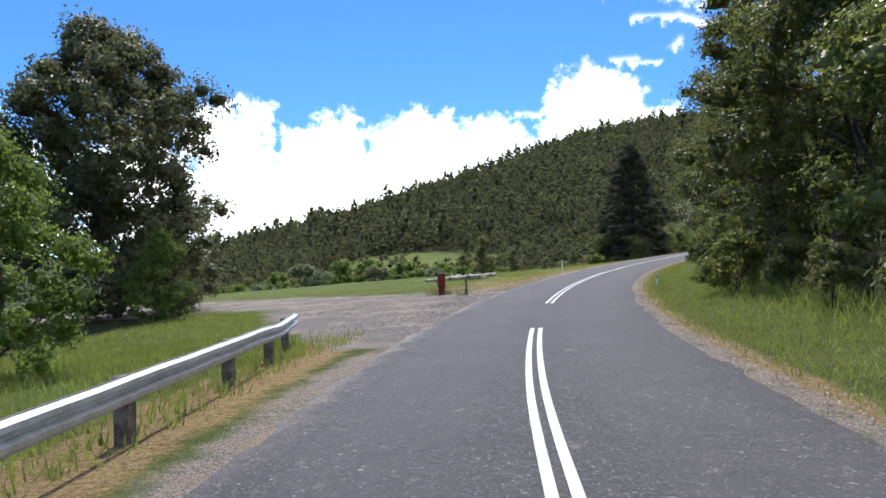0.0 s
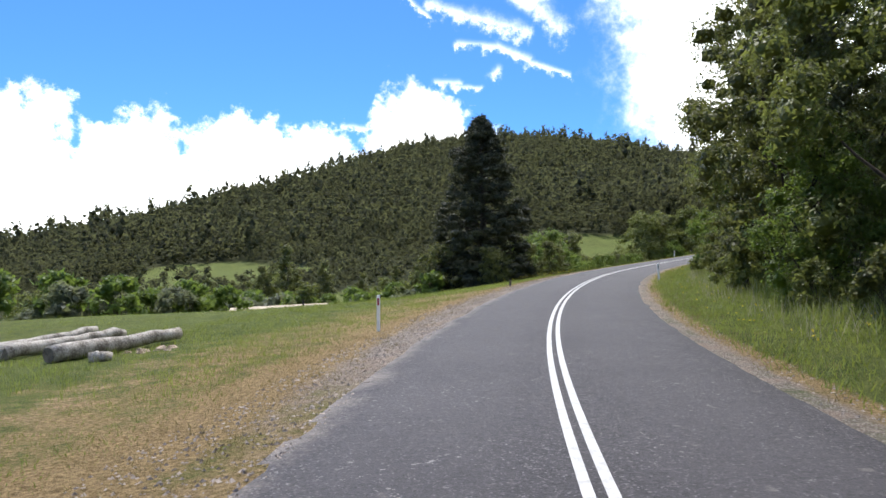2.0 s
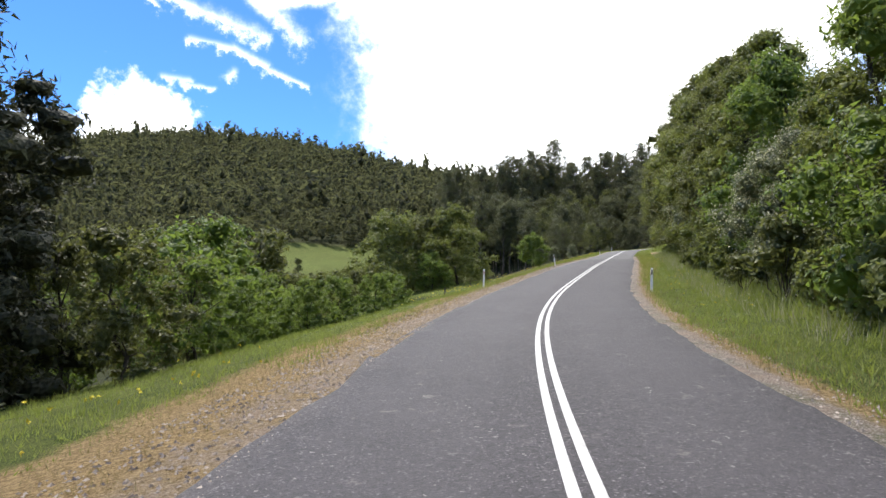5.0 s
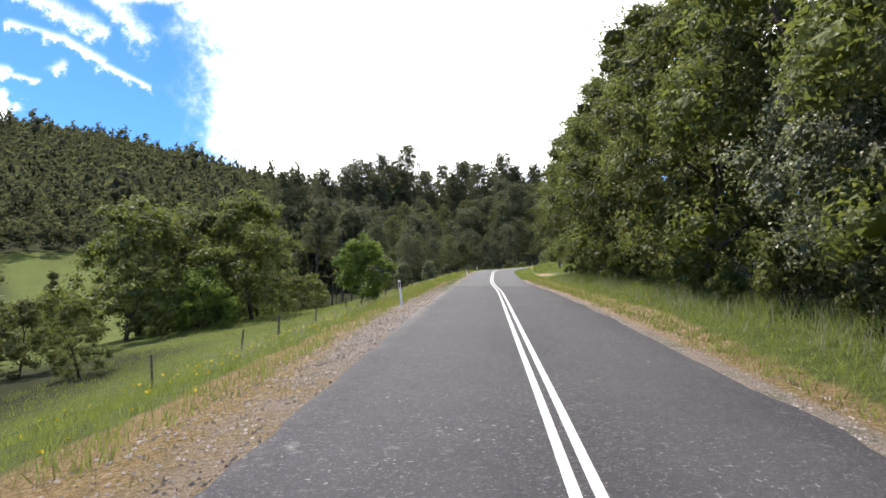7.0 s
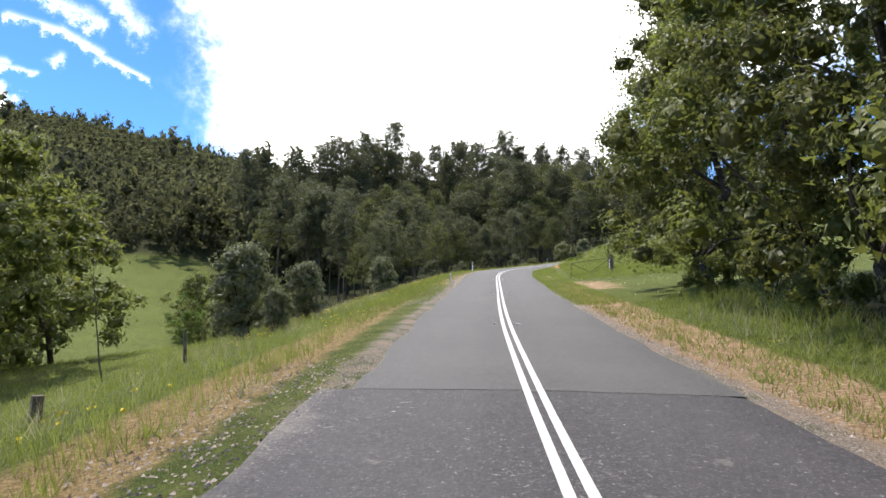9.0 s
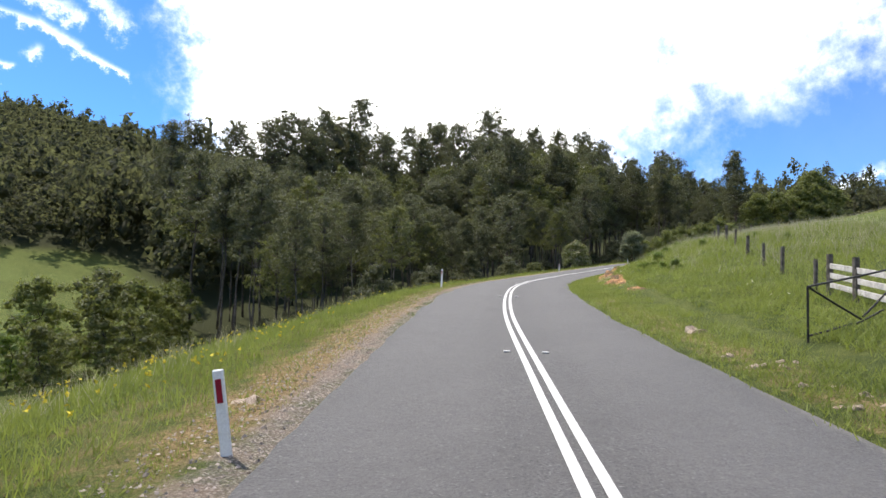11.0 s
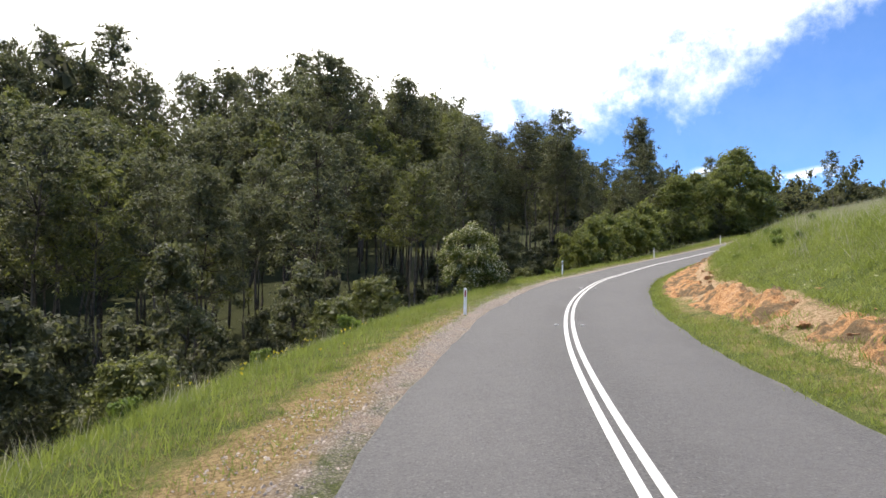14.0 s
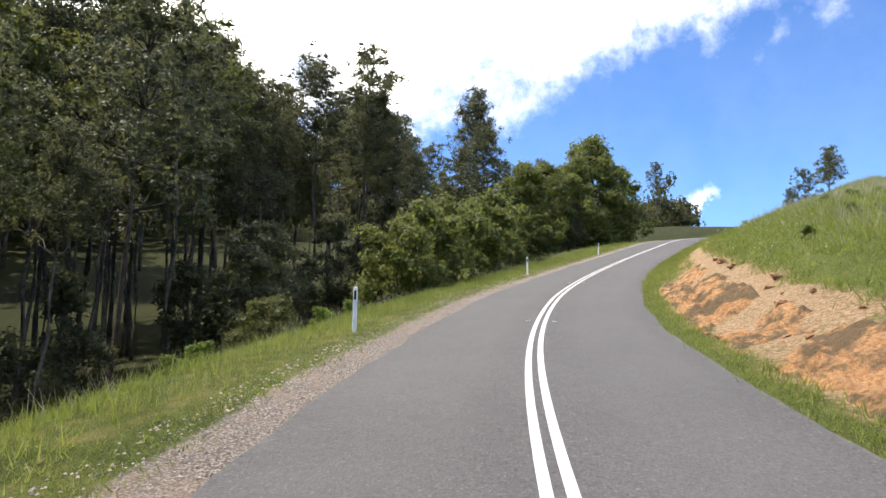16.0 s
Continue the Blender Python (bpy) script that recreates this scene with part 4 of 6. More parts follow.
def conifer(name, label, tall, wide, seed, mat, tiers=300, count=70, length=0.34):
    """A big dark conifer: a straight trunk and layered, ragged boughs."""
    rng = np.random.default_rng(seed)
    tree = thing(name, (0, 0, -60), label, "tree")
    bm = bmesh.new()
    tube(bm, [(0, 0, -0.4), (0.1, 0, tall * 0.5), (0, 0.1, tall * 0.97)], [tall * 0.026, tall * 0.016, tall * 0.003], 8)
    centres, radii = [], []
    for k in range(tiers):
        u = rng.uniform(0, 1) ** 1.15
        reach = wide * (1 - u**1.9) ** 0.8 * (0.92 + 0.12 * math.sin(17 * u + 1.0)) + 0.3
        angle = rng.uniform(0, 2 * math.pi)
        r = reach * rng.uniform(0.15, 1.0) ** 0.55
        z = tall * (0.02 + 0.97 * u) + 0.1 * r
        centres.append((math.cos(angle) * r, math.sin(angle) * r, z))
        radii.append(rng.uniform(0.6, 1.2) * (1.15 - 0.5 * u))
        if k % 4 == 0:
            tube(bm, [(0, 0, z - 0.2 * r), (math.cos(angle) * r * 0.6, math.sin(angle) * r * 0.6, z - 0.12 * r), centres[-1]], [0.09, 0.06, 0.02], 5)
    part("trunk", bm, BARK, tree, smooth_faces=True)
    put_crown(tree, [lumps(np.array(centres), np.array(radii) * 0.6, rng, 0.6, 1, 0.5), leaves(np.array(centres), np.array(radii), count, length, length * 0.2, rng, 0.1, 0.7)], mat)
    return tree


def shrub(name, label, tall, wide, seed, mat, clumps=34, count=44, length=0.2, blossom=False, group=""):
    rng = np.random.default_rng(seed)
    bush = thing(name, (0, 0, -60), label, "shrub", group)
    bm = bmesh.new()
    centres, radii = [], []
    for k in range(clumps):
        angle, u = rng.uniform(0, 2 * math.pi), rng.uniform(0, 1) ** 0.7
        r = wide * math.sqrt(max(0.05, 1 - (u * 0.95) ** 2)) * rng.uniform(0.2, 1) ** 0.5 * (0.85 + 0.25 * math.sin(3 * angle + seed))
        centres.append((math.cos(angle) * r, math.sin(angle) * r, tall * (0.1 + 0.85 * u)))
        radii.append(wide * rng.uniform(0.18, 0.34))
        if k % 4 == 0:
            tube(bm, limb_points(rng, (rng.normal() * 0.1, rng.normal() * 0.1, -0.15), centres[-1], 0.1, 3), [0.03 * tall * 0.4, 0.02 * tall * 0.4, 0.012, 0.005], 5)
    part("stem", bm, BARK, bush, smooth_faces=True)
    centres, radii = np.array(centres), np.array(radii)
    put_crown(bush, [lumps(centres, radii * 0.5, rng, 0.85, 1, 0.4), leaves(centres, radii, count, length * 1.2, length * 0.4, rng, 0.1)], mat)
    if blossom:
        v, f = leaves(centres, radii * 1.1, count // 3, length * 0.5, length * 0.2, rng)
        mesh_object("blossom", v, f, PETAL_WHITE, bush, "creamy white blossom")
    return bush


def settle(ob, place, scale=1.0, turn_z=0.0):
    ob.matrix_basis = pose(*place, 0, 0, turn_z) @ Matrix.Scale(scale, 4)
    return ob


def facing(s):
    w = np.array([np.interp(s, STATIONS, AHEAD_OF[:, k]) for k in range(2)])
    return math.degrees(math.atan2(w[1], w[0])) - 90


class Kind:
    """A plant built once; each further one is a copy."""

    def __init__(self, ob):
        self.ob, self.used = ob, False

    def put(self, place, scale=1.0, turn_z=0.0, label=""):
        if self.used:
            ob = copy_thing(self.ob, pose(0, 0, 0))
        else:
            ob, self.used = self.ob, True
        settle(ob, place, scale, turn_z)
        if label:
            tagged(ob, label)
        return ob


dice = random.Random(11)

# The dense trees along the right of the lower road: s, d, kind, height.
roadside = [
    Kind(full_tree("wattle_tree", "dense dark green wattle tree beside the road", 13, 3.6, 21, LEAF_MID, 0.05, 145, 205, 0.15, seen_side=True, group="roadside trees")),
    Kind(full_tree("blackwood_tree", "dark leafy blackwood tree beside the road", 14, 3.8, 22, LEAF_DARK, 0.06, 145, 205, 0.15, seen_side=True, group="roadside trees")),
    Kind(full_tree("wattle_tree", "bright green young wattle tree beside the road", 9, 2.9, 23, LEAF_BRIGHT, 0.03, 120, 140, 0.17, seen_side=True, group="roadside trees")),
    Kind(full_tree("tea_tree", "grey green tea tree with creamy blossom", 8, 2.6, 24, LEAF_GREY, 0.03, 100, 140, 0.16, seen_side=True, blossom=True, group="roadside trees")),
]
tall_gum = [
    Kind(gum_tree("gum_tree", "tall gum tree with open dark crown in the stand", 24, 31, LEAF_GUM, 4.4, 0.6, 170, 30, 0.3, group="forest stand")),
    Kind(gum_tree("gum_tree", "tall slender gum tree with a bare pale trunk", 26, 32, LEAF_GUM, 4.0, 0.64, 170, 30, 0.3, group="forest stand")),
    Kind(gum_tree("gum_tree", "broad gum tree with dark green crown in the stand", 22, 33, LEAF_DARK, 4.6, 0.55, 170, 30, 0.3, group="forest stand")),
    Kind(gum_tree("gum_tree", "gum tree in the dark forest stand", 20, 34, LEAF_GUM, 4.2, 0.45, 170, 30, 0.3, group="forest stand", bark=BARK)),
]
# Both kinds wear the dark gum leaf colour to stand for the stand's shade.
understorey = [
    Kind(full_tree("blackwood_tree", "dark bushy tree at the edge of the forest", 11, 2.8, 41, LEAF_GUM, 0.03, 70, 60, 0.3, puff=0.85, group="forest edge")),
    Kind(full_tree("wattle_tree", "olive green bushy wattle at the edge of the forest", 9, 2.6, 42, LEAF_GUM, 0.03, 66, 60, 0.3, puff=0.8, group="forest edge")),
]
right_rows = (
    (18, 10.8, 0, 1.1), (24, 9.8, 1, 1.1), (29, 10.6, 0, 1.2), (34, 9.0, 1, 1.05), (40, 9.6, 0, 1.05), (45, 8.4, 3, 1.0), (48, 10.2, 1, 0.95), (55, 9.4, 0, 1.0), (58, 7.8, 2, 0.6),
    (63, 9.2, 1, 1.1), (75, 9.6, 1, 1.2), (80, 8.0, 2, 0.85), (86, 9.8, 0, 1.0), (92, 8.6, 2, 0.95), (98, 9.4, 1, 0.75),
    (104, 8.4, 2, 0.9), (110, 9.6, 0, 0.75), (115, 8.2, 3, 0.7), (120, 9.4, 2, 1.0), (126, 9.4, 0, 0.95), (131, 9.0, 1, 0.95), (136, 8.8, 0, 1.1),
    (141, 8.8, 3, 0.95), (146, 9.2, 0, 1.2), (151, 8.8, 1, 1.15), (156, 9.2, 0, 1.25), (162, 8.8, 1, 1.15), (168, 8.6, 0, 1.2), (174, 8.4, 1, 1.1), (180, 8.4, 0, 1.1), (186, 8.2, 1, 1.15), (191, 8.6, 0, 1.05), (195, 10.5, 1, 1.0),
)
for s, d, k, size in right_rows:
    roadside[k].put(at(s, d), size * dice.uniform(0.95, 1.05), facing(s) + dice.uniform(-30, 30))
back_row = Kind(full_tree("blackwood_tree", "dark leafy tree behind the roadside thicket", 14, 3.9, 25, LEAF_DARK, 0.08, 90, 90, 0.24, puff=1.1, group="roadside trees"))
for s in range(22, 182, 8):
    back_row.put(at(s + dice.uniform(-2, 2), dice.uniform(13, 17)), dice.uniform(0.9, 1.2) if s > 138 else dice.uniform(0.62, 0.85), dice.uniform(0, 360))
roadside_gum = Kind(gum_tree("gum_tree", "slender open gum tree above the roadside thicket", 17, 35, LEAF_GUM, 2.6, 0.35, 90, 60, 0.3, group="roadside trees"))
for s, d, size in ((62, 8.4, 0.9), (95, 10.5, 0.8)):
    roadside_gum.put(at(s, d), size, dice.uniform(0, 360))

def roadside_pine(name, label, tall, wide, seed):
    """A slender feathery conifer: open tiers of drooping boughs on a straight trunk."""
    rng = np.random.default_rng(seed)
    tree = thing(name, (0, 0, -60), label, "tree", "roadside trees")
    bm = bmesh.new()
    tube(bm, [(0, 0, -0.4), (0.15, 0.1, tall * 0.5), (0, 0, tall)], [tall * 0.017, tall * 0.01, 0.02], 7)
    centres, radii = [], []
    for k in range(46):
        u = (k + rng.uniform(0, 1)) / 46
        angle = k * 2.4 + rng.uniform(-0.4, 0.4)
        reach = wide * (1.05 - u) ** 0.6 * rng.uniform(0.55, 1.1)
        z = tall * (0.08 + 0.92 * u)
        tip = (math.cos(angle) * reach, math.sin(angle) * reach, z + 0.12 * reach)
        tube(bm, [(0, 0, z - 0.1), (tip[0] * 0.5, tip[1] * 0.5, z + 0.1), tip], [0.045, 0.03, 0.01], 4)
        for v in (0.35, 0.6, 0.82, 1.0):
            centres.append((tip[0] * v + rng.normal() * 0.15, tip[1] * v + rng.normal() * 0.15, z + 0.1 * reach * v + rng.normal() * 0.08))
            radii.append(rng.uniform(0.32, 0.52) * (1.1 - 0.45 * u))
    part("trunk", bm, BARK, tree, smooth_faces=True)
    centres, radii = np.array(centres), np.array(radii)
    put_crown(tree, [lumps(centres, radii * 0.4, rng, 0.6, 0, 0.4), leaves(centres, radii, 110, 0.2, 0.045, rng, 0.3, 0.65)], LEAF_DARK)
    return tree


pine = Kind(roadside_pine("pine_tree", "tall dark feathery pine tree beside the road", 14, 2.5, 26))
for s, d, size in ((70, 8.6, 1.0), (66, 10.5, 1.12), (104.5, 9.6, 0.95), (99, 11.5, 1.1)):
    pine.put(at(s, d), size, dice.uniform(0, 360))

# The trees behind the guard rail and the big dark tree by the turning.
# The darker gum leaf colour on this tree stands in for its shaded side.
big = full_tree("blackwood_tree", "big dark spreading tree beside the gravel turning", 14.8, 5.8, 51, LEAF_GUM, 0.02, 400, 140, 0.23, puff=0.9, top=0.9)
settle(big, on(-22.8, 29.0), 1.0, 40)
roadside[2].put(on(-12.2, 11.8), 0.62, 80, "bright green leafy young tree behind the guard rail")
roadside[1].put(on(-19, 15), 0.7, 10, "dark leafy tree behind the guard rail")
roadside[2].put(on(-17.5, 25), 0.42, 200, "bright green shrubby tree under the big dark tree")

# The dell left of the road: conifer, willows, shrubs.
settle(conifer("cypress_tree", "huge dark ragged cypress tree in the roadside dell", 21.0, 6.0, 61, LEAF_CONIFER, 600, 90, 0.32), on(9.1, 111.6), 1.0, 15)
willow = Kind(full_tree("willow_tree", "bright green spreading willow tree in the dell", 8, 4.4, 62, LEAF_BRIGHT, 0.03, 90, 44, 0.34, puff=0.9, group="dell trees"))
dell_tree = Kind(full_tree("wattle_tree", "olive green feathery wattle tree in the dell", 10, 4.2, 63, LEAF_MID, 0.06, 140, 54, 0.26, puff=0.75, lean=0.8, group="dell trees"))
dell_dark = Kind(full_tree("blackwood_tree", "dark bushy tree in the dell", 9, 3.6, 64, LEAF_DARK, 0.03, 80, 44, 0.32, puff=0.85, group="dell trees"))
DELL_TALL = {willow: 8.6, dell_tree: 10.6, dell_dark: 9.6}


def sight_cap(p, size, kind):
    """Trees stay low in the gap through which the hill paddock shows."""
    u = ((p.x - 15) * 97 + (p.y - 87) * 265) / (97**2 + 265**2)
    off = abs((p.x - 15) * 265 - (p.y - 87) * 97) / math.hypot(97, 265)
    return min(size, max(0.3, (2.6 + 7.0 * u - p.z) / DELL_TALL[kind])) if off < 7 and u > 0.1 else size


for s, d, kind, size in (
    (112, -22, willow, 0.7), (118, -16, willow, 0.55), (121, -25, willow, 0.95), (127, -20, willow, 0.85), (129, -31, dell_tree, 1.1), (134, -14, willow, 0.5),
    (136, -26, dell_dark, 1.2), (106, -12, dell_dark, 0.5), (111, -13, willow, 0.45), (117, -11.5, willow, 0.35), (101, -23, dell_dark, 0.8), (99, -15.5, dell_dark, 0.5),
    (142, -27, dell_tree, 1.25), (134, -24, willow, 1.2), (128, -25, willow, 1.2), (123, -19, willow, 0.8), (148, -27, dell_tree, 1.25), (155, -29, dell_tree, 1.2), (161, -24, dell_tree, 1.1), (166, -31, dell_dark, 1.0),
    (182, -40, dell_tree, 1.25), (143, -33, dell_dark, 1.3),     (190.5, -27, dell_tree, 1.3), (193, -33, dell_tree, 1.35), (197, -38, dell_tree, 1.4), (189, -36, dell_dark, 1.3), 
    (123, -13, willow, 0.42), (129, -13, willow, 0.5), (116, -17, dell_dark, 0.6), (109, -17, dell_dark, 0.6), (104, -17, dell_dark, 0.55),
):
    p = at(s, d)
    kind.put(p, sight_cap(p, size * dice.uniform(0.92, 1.08), kind), dice.uniform(0, 360))
for x, y, kind, size in ((64, 176, dell_tree, 1.25), (60, 180, dell_dark, 1.35), (56, 185, dell_tree, 1.4), (69, 186, dell_tree, 1.15), (61, 192, dell_dark, 1.3), (53, 178, dell_tree, 1.3), (66, 194, dell_tree, 1.3), (58, 173, willow, 0.7), (114, 275, dell_dark, 1.35), (105, 267, willow, 0.95), (99, 250, willow, 0.7), (121, 283, dell_dark, 1.1), (127, 281, dell_tree, 1.0), (110, 262, willow, 0.5), (108, 249, dell_dark, 1.3), (101, 243, dell_dark, 0.85), (114, 256, dell_tree, 1.1), (120, 263, dell_dark, 1.1), (103, 256, dell_tree, 1.15)):
    kind.put(on(x, y), size, dice.uniform(0, 360))
round_tree = full_tree("pittosporum_tree", "small round dark green tree with low branches", 4.7, 1.75, 65, LEAF_BRIGHT, 0.2, 120, 110, 0.15, puff=0.42)
settle(round_tree, on(58.2, 147.3), 0.85)
silver = Kind(shrub("silver_shrub", "grey green silvery shrub on the verge", 3.4, 1.4, 66, LEAF_GREY, 80, 80, 0.1, group="verge shrubs"))
for s, d, size in ((186, -10.5, 1.15), (189, -8.8, 0.8), (202, -7.5, 0.75), (184, -8.5, 0.5)):
    silver.put(at(s, d), size, dice.uniform(0, 360))
sapling = gum_tree("gum_sapling", "thin young gum sapling on the grassy slope", 4.6, 67, LEAF_MID, 0.8, 0.5, 12, 26, 0.22)
settle(sapling, at(180.5, -13.0))

def below_house(x, y):
    """The open grass between the road and the house."""
    return y < 152 and 2.5 - 0.42 * (y - 53.8) < x < 2.5 - 0.09 * (y - 53.8)


# Low shrubs on the flat beside the logs and down by the house.
green_shrub = Kind(shrub("shrub", "rounded light green shrub on the flat", 2.6, 1.7, 68, LEAF_BRIGHT, 26, 40, 0.28, group="flat shrubs"))
dull_shrub = Kind(shrub("shrub", "rounded olive shrub on the flat", 2.4, 1.7, 69, LEAF_GREY, 26, 42, 0.3, group="flat shrubs"))
for x, y, kind, size in (
    (-36, 96, green_shrub, 1.7), (-31, 99, dull_shrub, 1.5), (-26, 98, green_shrub, 1.6), (-22, 101, dull_shrub, 1.3), (-17, 102, green_shrub, 1.2), (-42, 96, dull_shrub, 1.7), (-33, 103, green_shrub, 1.9), (-28, 104, dull_shrub, 1.7),
    (-48, 100, green_shrub, 1.5), (-34, 84, dull_shrub, 1.0), (-8, 118, green_shrub, 1.4), (-3, 112, green_shrub, 1.1), (1, 108, dull_shrub, 0.9), (-13, 124, green_shrub, 1.5),
    (-20, 132, green_shrub, 1.6), (-6, 128, green_shrub, 1.5), (-28, 134, dull_shrub, 1.6), (-38, 140, green_shrub, 1.9), (-46, 150, dull_shrub, 2.0), (3, 122, dull_shrub, 1.3),
    (0, 165, dull_shrub, 2.0), (-20, 176, green_shrub, 2.2), (-34, 178, dull_shrub, 2.4), (10, 150, green_shrub, 2.0), (-56, 110, dull_shrub, 1.6), (-64, 116, green_shrub, 1.7),
):
    if not below_house(x, y):
        kind.put(on(x, y), size, dice.uniform(0, 360))
for x, y, size in ((-18.2, 106, 1.3), (-21, 103.5, 1.5), (-25, 102.5, 1.25)):
    green_shrub.put(on(x, y), size, dice.uniform(0, 360))
for k in range(34):
    x, y = dice.uniform(-72, 16), dice.uniform(164, 200)
    (green_shrub if k % 3 else dull_shrub).put(on(x, y), dice.uniform(1.7, 2.7), dice.uniform(0, 360))
flat_tree = Kind(full_tree("pine_tree", "bushy dark tree below the hill paddock", 15, 4.2, 70, LEAF_DARK, 0.04, 80, 34, 0.5, group="valley trees", top=0.5, puff=1.1))
for x, y, size in ((-29, 205, 1.15), (-37, 214, 0.8), (-20, 212, 0.85), (22, 210, 0.9), (34, 214, 0.8), (46, 220, 0.9)):
    flat_tree.put(on(x, y), size, dice.uniform(0, 360))
valley_bush = Kind(full_tree("wattle_tree", "rounded olive green tree on the valley floor", 7, 3.2, 76, LEAF_MID, 0.02, 36, 34, 0.42, puff=0.95, group="valley trees"))
for k in range(110):
    x, y = dice.uniform(-150, 62), dice.uniform(158, 262)
    if road_frame(np.array([(x, y)]))[1][0] > -48:
        continue
    if dice.random() < 0.2:
        flat_tree.put(on(x, y), dice.uniform(0.4, 0.75), dice.uniform(0, 360))
    else:
        valley_bush.put(on(x, y), dice.uniform(0.6, 1.35), dice.uniform(0, 360))
for k in range(46):
    x = dice.uniform(-95, 14)
    y = dice.uniform(100, 136) + max(0, -x - 30) * 0.1
    if abs(x - 9) > 6 and not below_house(x, y):
        (green_shrub if k % 2 else dull_shrub).put(on(x, y), dice.uniform(0.7, 1.4), dice.uniform(0, 360))

def clear_view(p):
    """The open valley below the hill paddock, where no forest stands."""
    return p.y < 350 and p.x < 112 + 0.22 * (p.y - 200)


# The forest stand left of the upper road: bushy edge in front, tall gums behind.
for k in range(58):
    s = 222 + 150 * (k + dice.uniform(0, 1)) / 58
    d = -dice.uniform(13, 24) if s > 236 else -dice.uniform(24, 40)
    if not clear_view(at(s, d)):
        understorey[k % 2].put(at(s, d), dice.uniform(0.45, 0.85), dice.uniform(0, 360))
# The canopy as it shows over the valley: bearing from the first paddock, and how steeply the tops rise.
CANOPY_AT, CANOPY_UP = [15, 17, 24, 26.5, 34.6, 40, 46, 55, 58.6, 64, 75], [7, 9, 11.5, 13, 15.7, 14.2, 14.7, 13, 11.2, 9, 8]


EDGE_AT, EDGE_UP = [15, 31, 36, 41, 45, 48, 54, 58, 61, 64, 69, 72.5, 75.6, 79, 95], [15, 16, 19.5, 21.5, 17.5, 19.8, 20.2, 18, 14, 16.8, 15.8, 12.2, 15, 10, 8]


def canopy(p):
    """The height to which the forest grows at a place."""
    dx, dy = p.x - 86, p.y - 167
    up = np.interp(math.degrees(math.atan2(dx, dy)), CANOPY_AT, CANOPY_UP)
    low = (8.3 + math.hypot(dx, dy) * math.tan(math.radians(up)) - p.z) * 1.25
    dx, dy = p.x - 140.2, p.y - 208.1
    up = np.interp(math.degrees(math.atan2(dx, dy)), EDGE_AT, EDGE_UP)
    return min(low, 12.2 + math.hypot(dx, dy) * math.tan(math.radians(up)) - p.z)


GUM_TALL = (24, 26, 22, 20)
for k in range(110):
    s = 228 + 135 * (k % 45 + dice.uniform(0, 1)) / 45
    d = -((26, 46, 74)[k // 45] + dice.uniform(-9, 12))
    p = at(s, d)
    grown = min(canopy(p) * dice.uniform(0.84, 1.02), dice.uniform(36, 46))
    if not clear_view(p) and grown > 6:
        which = dice.randrange(4)
        tall_gum[which].put(p, grown / GUM_TALL[which], dice.uniform(0, 360))
for k in range(62):
    p = on(dice.uniform(122, 225), dice.uniform(222, 305))
    grown = min(canopy(p) * dice.uniform(0.86, 1.03), dice.uniform(34, 46))
    if not clear_view(p) and grown > 6 and road_frame(np.array([(p.x, p.y)]))[1][0] < -24:
        which = dice.randrange(4)
        tall_gum[which].put(p, grown / GUM_TALL[which], dice.uniform(0, 360))
for k in range(64):
    s = 238 + 100 * (k + dice.uniform(0, 1)) / 64
    p = at(s, -dice.uniform(15, 40))
    grown = min(canopy(p) * dice.uniform(0.6, 0.95), 34)
    if not clear_view(p) and grown > 11:
        which = (0, 1, 1, 2)[k % 4]
        tall_gum[which].put(p, grown / GUM_TALL[which], dice.uniform(0, 360))
# The tall gums that stand clear of the forest's canopy: place, the height of the top above the first road level.
crest_gum = [
    Kind(gum_tree("gum_tree", "very tall gum tree with an open pointed crown above the forest", 40, 36, LEAF_GUM, 7.2, 0.52, 380, 34, 0.34, group="forest stand")),
    Kind(gum_tree("gum_tree", "very tall gum tree with a rounded open crown above the forest", 40, 37, LEAF_GUM, 8.2, 0.58, 380, 34, 0.34, group="forest stand")),
    Kind(gum_tree("gum_tree", "very tall slender gum tree with bare trunk showing under its crown", 40, 38, LEAF_GUM, 6.2, 0.56, 320, 34, 0.34, group="forest stand")),
]
for x, y, top in (
    (199.5, 333.5, 65.5), (194, 336, 58), (203, 338, 55), (210.6, 324.8, 58), (222, 323, 61), (216, 316, 58), (219, 298.5, 59.5), (224, 294, 55), (213, 302, 55.5), (231, 290.5, 55.8), (236, 286, 55),
    (240, 281, 54), (243, 276, 51), (172, 328, 55), (179, 332, 56), (186, 334, 60), (165, 326, 51), (158, 330, 50), (176, 322, 50), (206, 312, 52), (227, 302, 53), (246, 268, 46), (214, 258, 41),
    (201.9, 238.4, 33.5), (206, 234.5, 32), (204, 243, 33), (196, 243, 33.5), (232.7, 232.4, 39.2), (192, 250, 36), (187, 247, 36.5), (183, 254, 38), (178, 250, 37), (150, 334, 49), (143, 330, 47), (212, 336, 57), (228, 312, 56), (233, 303, 55), (236, 296, 54), (190, 322, 52), (197, 318, 52), (250, 262, 44), (253, 254, 42),
):
    p = on(x, y)
    crest_gum[dice.randrange(3)].put(p, (top - p.z) / 38.6, dice.uniform(0, 360))
bloom = full_tree("tea_tree", "round tea tree covered in creamy blossom on the verge", 6.0, 2.7, 71, LEAF_MID, 0.04, 130, 110, 0.2, puff=0.6, blossom=True)
settle(bloom, on(157.2, 219.8), 0.63)
edge_shrub = Kind(shrub("shrub", "dark green shrub on the steep verge", 2.4, 1.6, 72, LEAF_DARK, 76, 120, 0.085, group="verge shrubs"))
